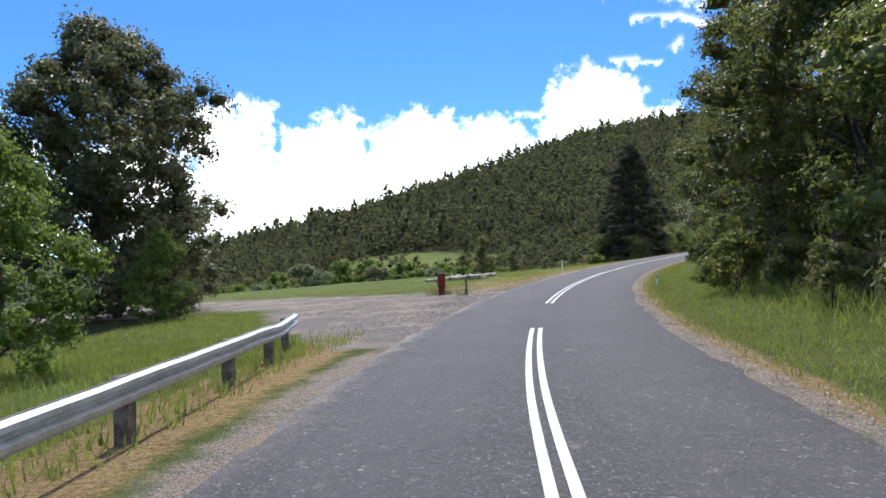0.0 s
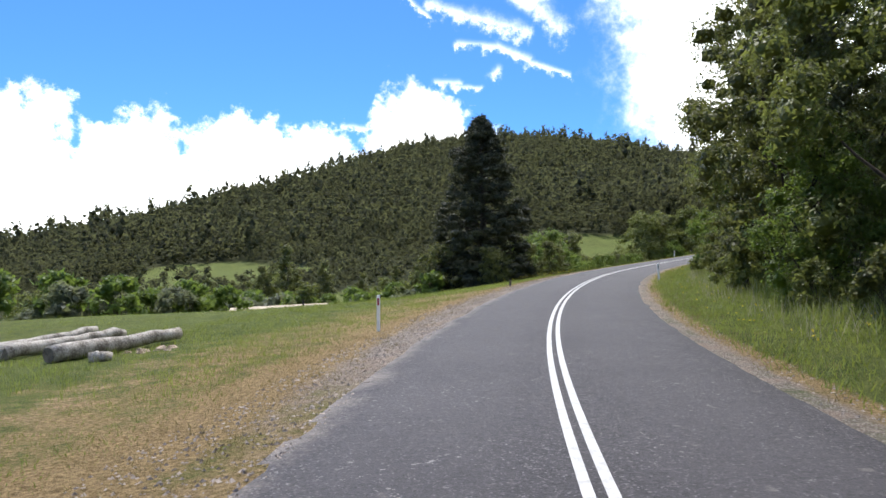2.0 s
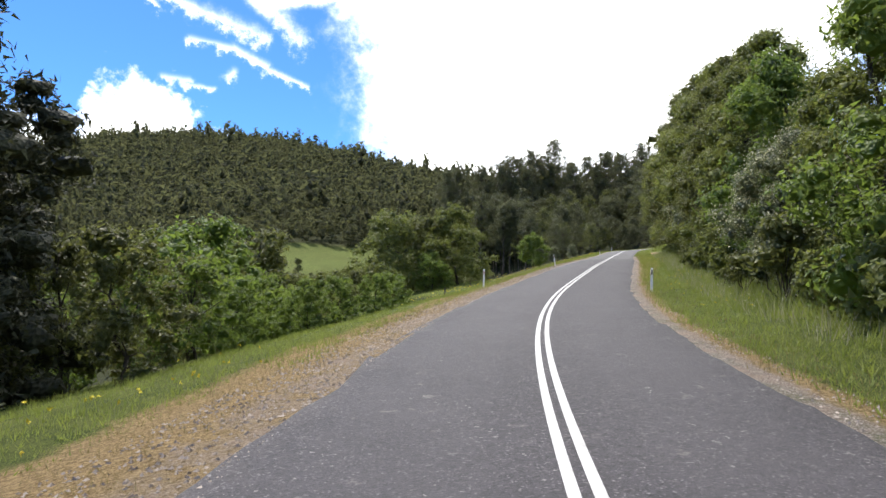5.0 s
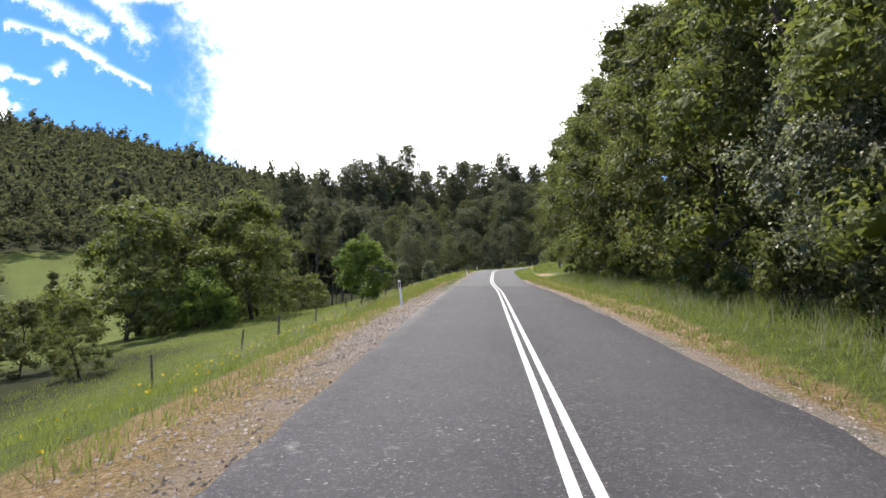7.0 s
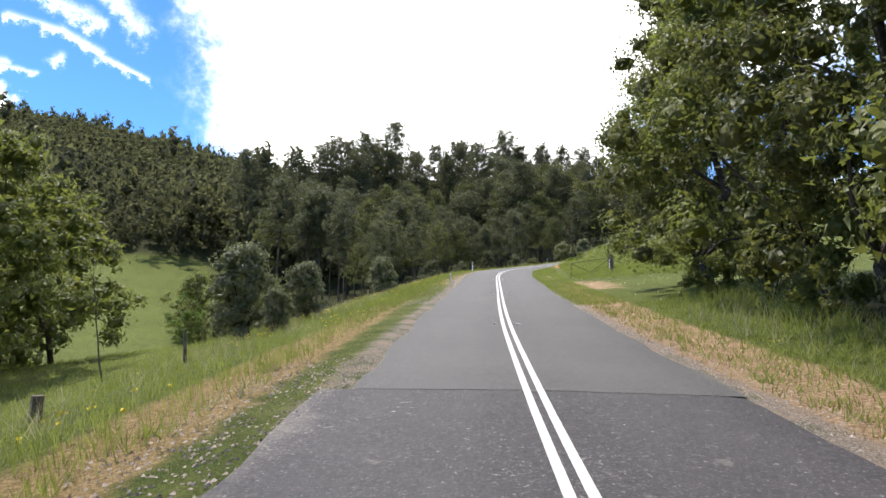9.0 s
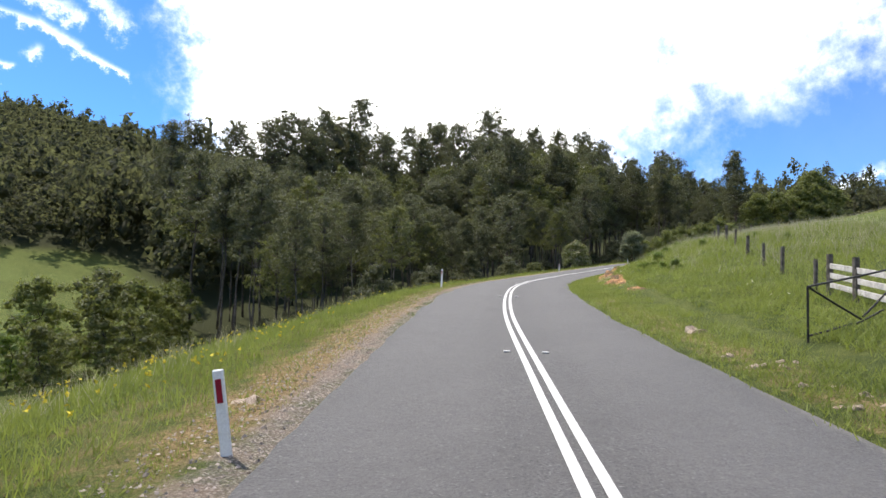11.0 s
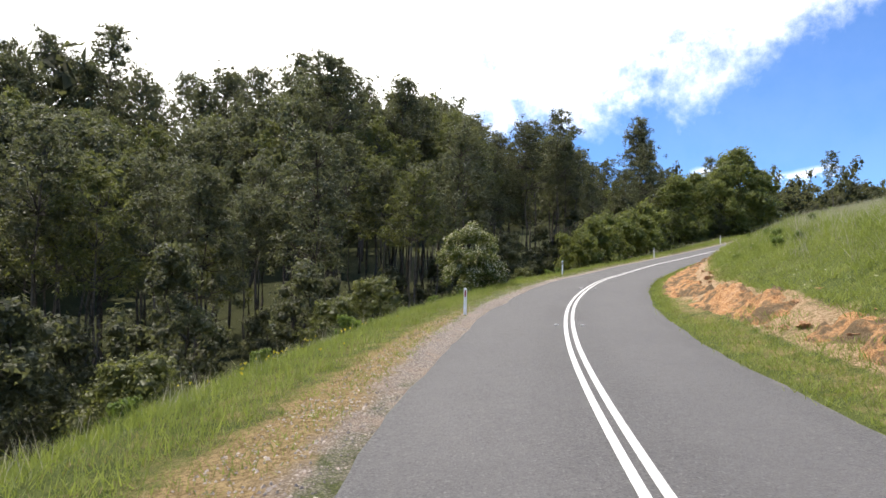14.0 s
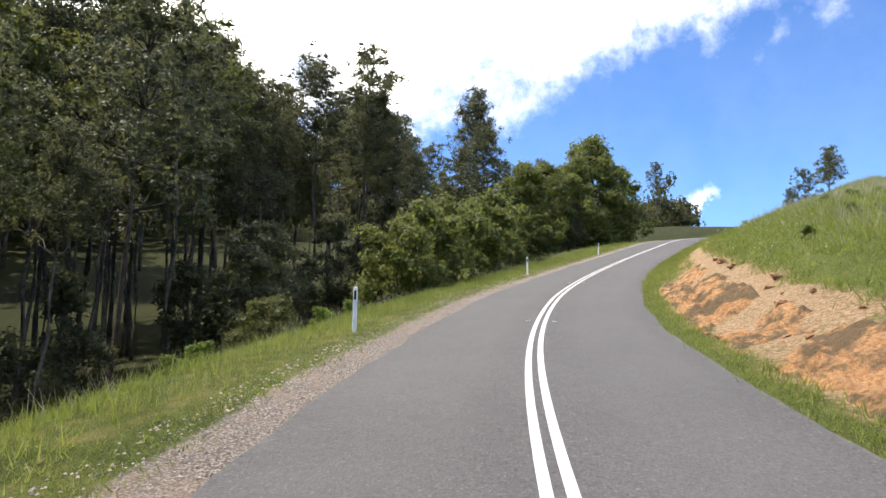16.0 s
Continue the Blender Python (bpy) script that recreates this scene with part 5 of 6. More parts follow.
for s, d, size in ((275.5, -8.8, 1.0), (273.5, -9.6, 0.9), (278, -10.5, 1.1), (264, -11, 1.0), (286, -8.0, 0.5), (250, -13, 1.1), (300, -9.5, 0.8)):
    edge_shrub.put(at(s, d), size, dice.uniform(0, 360))
hedge = Kind(full_tree("laurel_tree", "broad dark green leafy bush beside the bend", 6.5, 3.6, 73, LEAF_MID, 0.02, 80, 60, 0.36, puff=0.8, group="bend trees"))
for s, d, size in ((309, -8.2, 0.62), (313, -8.6, 0.75), (319, -10, 0.9), (325, -10, 0.9), (331, -11, 1.0)):
    hedge.put(at(s, d), size, dice.uniform(0, 360))
cone = Kind(full_tree("pine_tree", "tall leafy conical tree at the bend", 13, 4.6, 74, LEAF_MID, 0.02, 170, 56, 0.34, group="bend trees", top=0.8, puff=0.95))
for x, y, top in ((241, 219.5, 37.2), (237, 221, 33.5), (243.5, 217, 33.8), (233, 224.5, 32), (228, 226, 31)):
    p = on(x, y)
    cone.put(p, (top - p.z) / 13.2, dice.uniform(0, 360))
under_shrub = Kind(shrub("shrub", "leafy green undergrowth shrub at the foot of the trees", 2.0, 1.35, 77, LEAF_MID, 30, 60, 0.15, group="undergrowth"))
dark_shrub = Kind(shrub("shrub", "dark undergrowth shrub at the foot of the trees", 2.2, 1.3, 78, LEAF_DARK, 30, 60, 0.15, group="undergrowth"))
for k in range(46):
    s = 9 + 3.9 * k
    d = 6.6 + dice.uniform(-0.3, 1.0) + 1.2 * smooth(np.array(s), 130, 160)
    (under_shrub if dice.random() < 0.5 else dark_shrub).put(at(s, d), dice.uniform(0.55, 1.15), dice.uniform(0, 360))
weed = Kind(shrub("weed_clump", "leafy green weed clump in the bank grass", 0.9, 0.7, 79, LEAF_BRIGHT, 22, 50, 0.09, group="bank weeds"))
for k in range(46):
    weed.put(at(dice.uniform(226, 330), 6.6 + 9 * dice.random() ** 1.5), dice.uniform(0.25, 0.6), dice.uniform(0, 360))
for k in range(16):
    weed.put(at(dice.uniform(238, 300), dice.uniform(-8.4, -6.2)), dice.uniform(0.4, 0.8), dice.uniform(0, 360), "leafy green weed clump on the lip of the verge")
bank_bush = shrub("olive_bush", "grey green open bush on top of the grassy bank", 2.7, 1.15, 75, LEAF_GREY, 90, 60, 0.13)
settle(bank_bush, on(132.3, 195.6), 0.95)
for x, y, size in ((233, 232.5, 0.62), (205, 236, 0.6), (285, 185, 0.5), (289, 181, 0.42), (276, 190, 0.28), (300, 178, 0.5), (297, 235, 0.5), (304, 230, 0.42), (290, 238, 0.36), (312, 226, 0.4), (282, 196, 0.2), (330, 210, 0.5)):
    tall_gum[dice.randrange(4)].put(on(x, y), size * 1.45, dice.uniform(0, 360))


def hill_forest():
    """The woods on the hills: thousands of small crowns in one mesh, with tall gums standing out of them here and there."""
    rng = np.random.default_rng(81)
    variants = []
    for k in range(10):
        puffs = (4, 3, 5, 4, 3, 3, 4, 3, 3, 4)[k]
        angle = rng.uniform(0, 6.28) + np.arange(puffs) * 2.4
        away = rng.uniform(0.05, 0.17, puffs) * (0.7 if k in (4, 8) else 1.0)
        centres = np.column_stack([np.cos(angle) * away, np.sin(angle) * away, np.linspace(0.5 if k in (4, 8) else 0.28, 0.84, puffs)])
        radii = rng.uniform(0.13, 0.2, puffs) * np.linspace(1.25, 0.7, puffs)
        a, fa = lumps(centres, radii * 0.55, rng, 1.2, 0, 0.3)
        b, fb = leaves(centres, radii * 1.15, 36 if k < 5 else 11, 0.068 if k < 5 else 0.12, 0.036 if k < 5 else 0.055, rng, 0.3, 1.15, 1.3)
        variants.append((np.concatenate([a, b]), np.concatenate([fa, fb + len(a)])))
    spots = []
    for low, high, gap in ((200, 420, 5.6), (420, 700, 6.4), (700, 1080, 8.0)):
        xs, ys = np.arange(-700, 640, gap), np.arange(low, high, gap)
        gx, gy = np.meshgrid(xs, ys)
        grid = np.stack([gx.ravel(), gy.ravel()], 1) + rng.uniform(-0.48, 0.48, (gx.size, 2)) * gap
        spots.append(np.column_stack([grid, np.full(len(grid), gap)]))
    spots = np.concatenate(spots)
    xy = spots[:, :2]
    s, d, _ = road_frame(xy)
    open_valley = (xy[:, 1] < 350) & (xy[:, 0] < 112 + 0.22 * (xy[:, 1] - 200)) & (xy[:, 0] > 50)
    keep = ~open_valley & (woods(xy, s, d) > rng.uniform(0.25, 0.75, len(xy))) & (np.abs(d) > 95)
    keep &= (xy[:, 0] > -0.85 * xy[:, 1] + 60) & (xy[:, 0] < 420 + 0.2 * xy[:, 1])
    spots, xy = spots[keep], xy[keep]
    z = height(xy)
    verts, faces, start = [], [], 0
    # groves of taller and lower trees, and single tall ones
    grove = 2.2 * wobble(xy, 34) + 1.6 * wobble(xy + 311, 13)
    lone = rng.uniform(size=len(xy)) > 0.95
    tall = np.maximum(4, spots[:, 2] * 0.7 + 2.5 + grove + rng.gamma(2.0, 1.5, len(xy)) + rng.uniform(5, 12, len(xy)) * lone - 4.0 * (xy[:, 1] < 350) * (xy[:, 0] < 70))
    tall = tall + rng.uniform(7, 16, len(xy)) * smooth(xy[:, 0], 118, 140) * (1 - smooth(xy[:, 1], 370, 410)) * (xy[:, 0] < 300)
    near = spots[:, 2] < 6
    tall[~near] *= 1.25
    order = np.where(near, np.arange(len(xy)) % 5, 5 + np.arange(len(xy)) % 5)
    order = np.where(lone, np.where(near, 4, 8), order)
    for k in range(10):
        pick = order == k
        v, f = variants[k]
        n = pick.sum()
        angle = rng.uniform(0, 6.28, n)
        c, sn = np.cos(angle)[:, None], np.sin(angle)[:, None]
        wide = (tall[pick] * rng.uniform(0.8, 1.3, n) * np.clip(12 / tall[pick], 0.7, 1.35) * (1.0 if k < 5 else 1.15))[:, None]
        x = (v[None, :, 0] * c - v[None, :, 1] * sn) * wide + xy[pick, 0:1]
        y = (v[None, :, 0] * sn + v[None, :, 1] * c) * wide + xy[pick, 1:2]
        zz = v[None, :, 2] * tall[pick][:, None] + z[pick][:, None]
        verts.append(np.stack([x, y, zz], 2).reshape(-1, 3))
        faces.append((f[None] + (np.arange(n) * len(v))[:, None, None]).reshape(-1, 3) + start)
        start += n * len(v)
    wood = mesh_object("hill_forest", np.concatenate(verts), np.concatenate(faces), LEAF_FAR, flat=False)
    tagged(wood, "dense dark green gum forest covering the hillsides", "forest", kind="stuff")


hill_forest()


# ---- things beside the road ----
def guard_rail():
    """A galvanised W-beam on timber posts that ends with a flare beside the turning."""
    line = curve_through([(*off_road(s, d)[0], 0) for s, d in ((-14, -4.1), (-6, -4.15), (2, -4.3), (8, -4.5), (12, -5.0), (15.2, -5.9))], 8)
    rail = thing("guard_rail", (*line[0][:2], height(line[:1, :2])[0]), "galvanised steel W-beam guard rail on dark timber posts", "guard rail", kind="")
    base = np.array(rail.matrix_basis.translation)
    profile = [(0.0, 0.0), (0.0, 0.02), (0.075, 0.05), (0.08, 0.1), (0.005, 0.135), (0.005, 0.175), (0.08, 0.21), (0.075, 0.26), (0.0, 0.29), (0.0, 0.31)]
    ways = np.gradient(line[:, :2], axis=0)
    ways /= np.linalg.norm(ways, axis=1)[:, None]
    ground_line = height(line[:, :2])
    bm = bmesh.new()
    rows = []
    for p, w, z in zip(line, ways, ground_line):
        side = np.array([w[1], -w[0]])
        row = []
        for out, up in profile + [(o - 0.006, u) for o, u in profile[::-1]]:
            row.append(bm.verts.new((*(p[:2] + side * (out + 0.08) - base[:2]), z + 0.44 + up - base[2])))
        rows.append(row)
    for a, b in zip(rows, rows[1:]):
        for k in range(len(a)):
            bm.faces.new((a[k], b[k], b[(k + 1) % len(a)], a[(k + 1) % len(a)]))
    bm.faces.new(rows[0])
    bm.faces.new(rows[-1][::-1])
    part("beam", bm, STEEL, rail, "galvanised steel beam")
    for k in range(2, len(line), 5):
        bm = bmesh.new()
        w = ways[k]
        place = line[k][:2] - np.array([w[1], -w[0]]) * 0.03 - base[:2]
        box(bm, (0.16, 0.2, 1.05), pose(*place, ground_line[k] - base[2] + 0.2, 0, 0, math.degrees(math.atan2(w[1], w[0])) - 90), 0.015)
        part("post", bm, TIMBER, rail, "dark timber post")


guard_rail()


def guide_post(mat, reflector, side):
    post = thing("guide_post", (0, 0, -60), "slim white roadside guide post with reflector", "guide post", "guide posts")
    bm = bmesh.new()
    box(bm, (0.1, 0.03, 1.12), pose(0, 0, 0.44), 0.012)
    part("post", bm, mat, post)
    bm = bmesh.new()
    box(bm, (0.05, 0.012, 0.2), pose(0, -0.02, 0.82), 0.003)
    part("reflector", bm, reflector, post, side)
    return Kind(post)


red_post = guide_post(POST_WHITE, RED, "red reflector")
plain_post = guide_post(POST_WHITE, BLACK, "dark reflector")
for s, d, kind, lean in ((54, -4.8, red_post, 1), (125, -5.0, red_post, 2), (149.1, -3.95, red_post, -7), (201.6, -2.9, red_post, -9), (231, -3.9, red_post, 1), (268.6, -3.2, red_post, 0), (293.5, -4.0, plain_post, 0),
                         (316, -3.6, plain_post, -1), (335, -3.4, plain_post, 2), (33.0, 4.0, plain_post, 1), (75.9, 3.8, plain_post, -2), (118.3, 3.7, plain_post, 2)):
    ob = kind.put(at(s, d))
    sunk = 0.4 if s == 33.0 else 0.28 if s == 201.6 else 0.17 if s == 268.6 else 0.0
    ob.matrix_basis = pose(*at(s, d), 0, lean, facing(s))
    ob.matrix_basis.translation.z -= sunk


def old_bollard():
    """A rust-red round timber bollard with a dark cap, beside the turning."""
    ob = thing("bollard", on(-6.6, 31.6), "rusty dark red round bollard in dry grass", "bollard")
    bm = bmesh.new()
    tube(bm, [(0, 0, -0.2), (0, 0, 0.5), (0.01, 0, 0.98), (0.01, 0, 1.02)], [0.205, 0.2, 0.195, 0.17], 16)
    part("body", bm, RUST, ob, smooth_faces=False)
    bm = bmesh.new()
    tube(bm, [(0.01, 0, 1.0), (0.01, 0, 1.045), (0.01, 0, 1.05)], [0.205, 0.2, 0.18], 16)
    part("cap", bm, IRON, ob, "dark weathered cap")


old_bollard()


def small_post(place, tall, label, wide=0.1, lean=0.0):
    ob = thing("post", place, label, "post", turn_z=dice.uniform(0, 90))
    bm = bmesh.new()
    box(bm, (wide, wide * 0.8, tall + 0.3), pose(0, 0, tall / 2 - 0.15, 0, lean), 0.012)
    part("stake", bm, TIMBER, ob)
    return ob


small_post(on(-5.2, 30.6), 0.85, "short grey timber post beside the turning")
small_post(at(75, -4.6), 0.35, "short dark timber stub in the verge", 0.12, 8)
small_post(at(172, -9.2), 0.5, "short dark timber stump in long grass", 0.2, 4)


def log(start, end, radius, seed, label, dark_end=True):
    """A felled log: uneven, tapered, with a sawn face at each end."""
    rng = np.random.default_rng(seed)
    a, b = Vector(start), Vector(end)
    ob = thing("log", a, label, "log", "felled logs")
    bm = bmesh.new()
    count = 9
    points = [(b - a) * (i / count) + Vector(rng.normal(size=3) * 0.03) for i in range(count + 1)]
    tube(bm, points, [radius * (1.1 - 0.03 * i) * rng.uniform(0.93, 1.07) for i in range(count + 1)], 11)
    part("bole", bm, LOG, ob, "silvery bleached wood", True)
    bm = bmesh.new()
    bmesh.ops.create_circle(bm, cap_ends=True, segments=11, radius=radius * 0.9, matrix=Matrix.Translation((b - a) * -0.004) @ (b - a).to_track_quat("Z", "Y").to_matrix().to_4x4())
    part("sawn_end", bm, TIMBER, ob, "dark sawn end")
    return ob


def raised(x, y, up):
    p = on(x, y)
    return (p.x, p.y, p.z + up)


log(raised(-8.6, 52.0, 0.18), raised(-6.9, 55.6, 0.2), 0.2, 1, "long bleached log lying on the grass flat")
log(raised(-10.4, 53.4, 0.16), raised(-9.0, 57.2, 0.17), 0.17, 2, "long thin bleached log behind the others")
log(raised(-11.9, 54.4, 0.15), raised(-10.4, 58.4, 0.16), 0.16, 3, "bleached log at the back of the group")
log(raised(-12.6, 54.0, 0.1), raised(-11.9, 55.6, 0.2), 0.11, 4, "short broken bleached log end")
log(raised(-7.5, 51.7, 0.1), raised(-7.2, 51.8, 0.14), 0.13, 5, "short sawn chock under the logs")


def stone_mesh(seed, squat=0.65):
    bm = bmesh.new()
    bmesh.ops.create_icosphere(bm, subdivisions=2, radius=1.0)
    for v in bm.verts:
        n = noise.noise(v.co * 1.1 + Vector((seed * 3.1, 0, 0))) * 0.8 + noise.noise(v.co * 2.7 + Vector((0, seed * 1.7, 0))) * 0.45
        v.co *= 1 + n
        v.co.z *= squat
    return bm


def rock_kind(name, label, mat, seed, group):
    ob = thing(name, (0, 0, -60), label, "rock", group)
    part("stone", stone_mesh(seed), mat, ob)
    return Kind(ob)


pale_rocks = [rock_kind("rock", "pale broken rock at the road's edge", ROCK, k, "loose rocks") for k in range(3)]
clods = [rock_kind("clay_clod", "crumbly orange clay clod in the cut bank", CLOD, 7 + k, "clay clods") for k in range(4)]
for x, y, size in ((-7.0, 53.2, 0.13), (-6.7, 53.5, 0.16), (-6.9, 52.9, 0.1), (-6.5, 53.9, 0.14), (-6.4, 53.3, 0.09), (-7.3, 53.0, 0.1)):
    pale_rocks[dice.randrange(3)].put(on(x, y), size, dice.uniform(0, 360))
pale_rocks[0].put(at(203.8, -3.45) - Vector((0, 0, 0.12)), 0.26, 30, "large pale flat rock beside the guide post")
pale_rocks[1].put(at(211.2, 4.0) - Vector((0, 0, 0.05)), 0.27, 70, "large pale grey boulder in the grass beside the road")
for k in range(26):
    pale_rocks[k % 3].put(at(dice.uniform(196, 208), 3.4 + abs(dice.gauss(0, 0.7))), dice.uniform(0.04, 0.11), dice.uniform(0, 360))
for k in range(150):
    s = dice.uniform(236, 308)
    clods[k % 4].put(at(s, dice.uniform(4.5, 6.6) - 1.05 * float(smooth(np.array(s), 262, 282))), dice.uniform(0.04, 0.15), dice.uniform(0, 360))


def cottage():
    """A long low house down in the valley: brown walls, a cream metal gable roof, and a grey roofed wing."""
    z = on(-22, 146).z + 0.8
    house = thing("house", (-22, 148, z), "long low house with a cream metal roof", "house", turn_z=32)
    half, deep = 9.8, 3.6
    bm = bmesh.new()
    box(bm, (half * 2, deep * 2, 4.6), pose(0, 0, 0.3), 0.02)
    part("wall", bm, WALL, house, "dark brown boarded walls")
    for y in (-1, 1):
        bm = bmesh.new()
        verts = [(-half - 0.5, y * (deep + 0.6), 2.45), (half + 0.5, y * (deep + 0.6), 2.45), (half + 0.5, 0, 4.1), (-half - 0.5, 0, 4.1)]
        low = [bm.verts.new(v) for v in verts]
        high = [bm.verts.new((v[0], v[1], v[2] + 0.12)) for v in verts]
        bm.faces.new(high if y < 0 else high[::-1])
        bm.faces.new(low[::-1] if y < 0 else low)
        for k in range(4):
            bm.faces.new((low[k], low[(k + 1) % 4], high[(k + 1) % 4], high[k]))
        part("roof", bm, ROOF, house, "cream ribbed metal roof")
        for k in range(27):
            bm = bmesh.new()
            x = -half - 0.4 + k * (2 * half + 0.8) / 26
            tube(bm, [(x, y * (deep + 0.6), 2.59), (x, 0, 4.24)], [0.03, 0.03], 4)
            part("rib", bm, ROOF, house)
    bm = bmesh.new()
    box(bm, (5.5, 6.0, 4.4), pose(half + 3.0, 0.8, 0.2), 0.02)
    part("wing", bm, WALL, house, "brown side wing")
    bm = bmesh.new()
    box(bm, (6.4, 7.0, 0.14), pose(half + 3.0, 0.8, 2.85, 9), 0.02)
    part("wing_roof", bm, ROOF_GREY, house, "grey metal skillion roof")
    bm = bmesh.new()
    box(bm, (4.5, 5.0, 0.14), pose(-half - 2.2, 1.4, 3.0, -6), 0.02)
    part("porch_roof", bm, POST_WHITE, house, "white painted porch roof")
    for x in (-half - 4.2, -half - 0.4):
        bm = bmesh.new()
        box(bm, (0.14, 0.14, 4.9), pose(x, -0.7, 0.55), 0.01)
        part("porch_post", bm, POST_WHITE, house)
    bm = bmesh.new()
    tube(bm, [(5.5, -0.8, 3.7), (5.5, -0.8, 5.0)], [0.16, 0.16], 10)
    part("flue", bm, IRON, house, "black metal flue")
    for x in (-7, -2, 3, 8):
        bm = bmesh.new()
        box(bm, (1.6, 0.08, 1.1), pose(x, -deep - 0.03, 1.5), 0.02)
        part("window", bm, BLACK, house, "dark window")


cottage()


def fence(places, tall, label, wide=0.13, wires=4):
    """A post and wire fence along the given places."""
    base = Vector(places[0])
    ob = thing("fence", base, label, "fence")
    tops = []
    for k, p in enumerate(places):
        p = Vector(p) - base
        bm = bmesh.new()
        w = wide * dice.uniform(0.75, 1.3)
        up = tall * dice.uniform(0.85, 1.1)
        tube(bm, [p + Vector((0, 0, -0.3)), p + Vector((dice.gauss(0, 0.03), dice.gauss(0, 0.03), up))], [w * 0.55, w * 0.5], 7)
        part("post", bm, TIMBER, ob)
        tops.append(p)
    for k in range(wires):
        bm = bmesh.new()
        tube(bm, [p + Vector((0, 0, tall * (0.25 + 0.68 * k / max(1, wires - 1)))) for p in tops], [0.0028] * len(tops), 4)
        part("wire", bm, IRON, ob, "thin wire")


fence([at(s, 9.0 + 0.1 * (s - 214)) for s in (214, 217, 220.5, 223, 226, 229, 232, 236, 240)], 0.95, "post and wire fence with weathered timber posts on the bank")
fence([at(s, 15.0 + 0.05 * (s - 262)) for s in (258, 266, 274, 282, 290)], 1.05, "post and wire fence along the top of the bank", 0.14, 3)
fence([at(s, d) for s, d in ((136, -10.5), (142, -10), (148, -9.8), (153, -10), (158, -9.6), (164, -9.2), (170, -8.8), (177, -8.6), (184, -8.2))], 1.0, "old wire fence with thin posts in long grass", 0.08, 3)


def farm_gate():
    """A bent steel gate leaning open from its dark post."""
    a, b = at(211.0, 8.6), at(208.9, 5.4)
    gate = thing("farm_gate", a, "rusty bent steel farm gate leaning open", "gate")
    span = b - a
    span.z = 0
    up = Vector((0, 0, 1))

    def bar(name, p, q, r=0.022, label=""):
        bm = bmesh.new()
        tube(bm, [p, (Vector(p) + Vector(q)) / 2 + Vector((0, 0, -0.01)), q], [r, r, r], 7)
        part(name, bm, IRON, gate, label)

    drop = b.z - a.z
    low, high = up * (0.12 + drop), up * (1.05 + drop)
    bar("upright", span + up * (drop - 0.02), span + high)
    bar("top_rail", up * 1.15, span + high)
    bar("brace", span + high, span * 0.52 + up * (0.2 + drop / 2))
    bar("brace", up * 1.1, span * 0.5 + up * (0.25 + drop / 2))
    bar("bottom_rail", span + low, span * 0.62 + up * (0.15 + drop * 0.6))
    bar("bottom_rail", span * 0.56 + up * (0.16 + drop * 0.6), span * 0.3 + up * (0.3 + drop * 0.3))
    post = thing("gate_post", a + Vector((0.1, -0.05, 0)), "thick dark weathered timber gate post", "post")
    bm = bmesh.new()
    tube(bm, [(0, 0, -0.4), (0, 0, 0.7), (0.02, 0, 1.28), (0.02, 0, 1.31)], [0.15, 0.145, 0.14, 0.11], 10)
    part("stake", bm, TIMBER, post)
    rails = thing("rail_fence", a + Vector((0.1, 0.2, 0)), "short run of bleached timber rails beside the gate", "fence")
    c = at(216.2, 9.5) - a
    for k in range(3):
        bm = bmesh.new()
        z0 = 0.3 + 0.28 * k
        turn_z = math.degrees(math.atan2(c.y, c.x))
        m = Matrix.Translation((c.x / 2, c.y / 2, z0 + c.z / 2)) @ pose(0, 0, 0, 0, -math.degrees(math.atan2(c.z, c.xy.length)), turn_z)
        box(bm, (c.xy.length, 0.045, 0.15), m, 0.008)
        part("rail", bm, PALE_TIMBER, rails, "bleached grey rail")
    for u in (0.55, 0.98):
        bm = bmesh.new()
        tube(bm, [(c.x * u, c.y * u, c.z * u - 0.3), (c.x * u, c.y * u, c.z * u + 1.2)], [0.1, 0.09], 8)
        part("post", bm, TIMBER, rails, "dark timber post")


farm_gate()


def road_marker():
    ob = thing("road_marker", (0, 0, -60), "small raised white road marker beside the centre line", "road marker", "road markers")
    bm = bmesh.new()
    box(bm, (0.12, 0.1, 0.025), pose(0, 0, 0.012), 0.01)
    part("body", bm, PAINT, ob)
    return Kind(ob)


marker = road_marker()
for s in (178, 192, 207.5, 222, 237, 251.5, 266, 280.8, 295.8, 310):
    for d in (-0.33, 0.33):
        p = Vector((*off_road(s, d)[0], np.interp(s, STATIONS, ROAD[:, 2]) + 0.052))
        marker.put(p, 1.0, facing(s))


# ---- grass, flowers and gravel ----
def blades(name, label, s, d, tall, wide, mat, seed, per=6, tilt=0.35, spread=0.12):
    """Tufts of bent grass blades in one mesh."""
    rng = np.random.default_rng(seed)
    xy = off_road(s, d)
    z = height(xy)
    n = len(xy)
    tall = np.broadcast_to(tall, n)
    base = np.repeat(np.column_stack([xy, z - 0.02]), per, 0) + np.column_stack([rng.normal(size=(n * per, 2)) * spread, np.zeros(n * per)])
    lean = rng.normal(size=(n * per, 2)) * tilt
    high = np.repeat(tall, per) * rng.uniform(0.5, 1.15, n * per)
    angle = rng.uniform(0, math.pi, n * per)
    side = np.column_stack([np.cos(angle), np.sin(angle), np.zeros(n * per)]) * wide * rng.uniform(0.6, 1.3, (n * per, 1))
    tip = base + np.column_stack([lean * high[:, None], high])
    verts = np.stack([base - side, base + side, tip], 1).reshape(-1, 3)
    faces = np.arange(n * per * 3).reshape(-1, 3)
    ob = mesh_object(name, verts, faces, mat)
    return tagged(ob, label, "grass", kind="stuff")


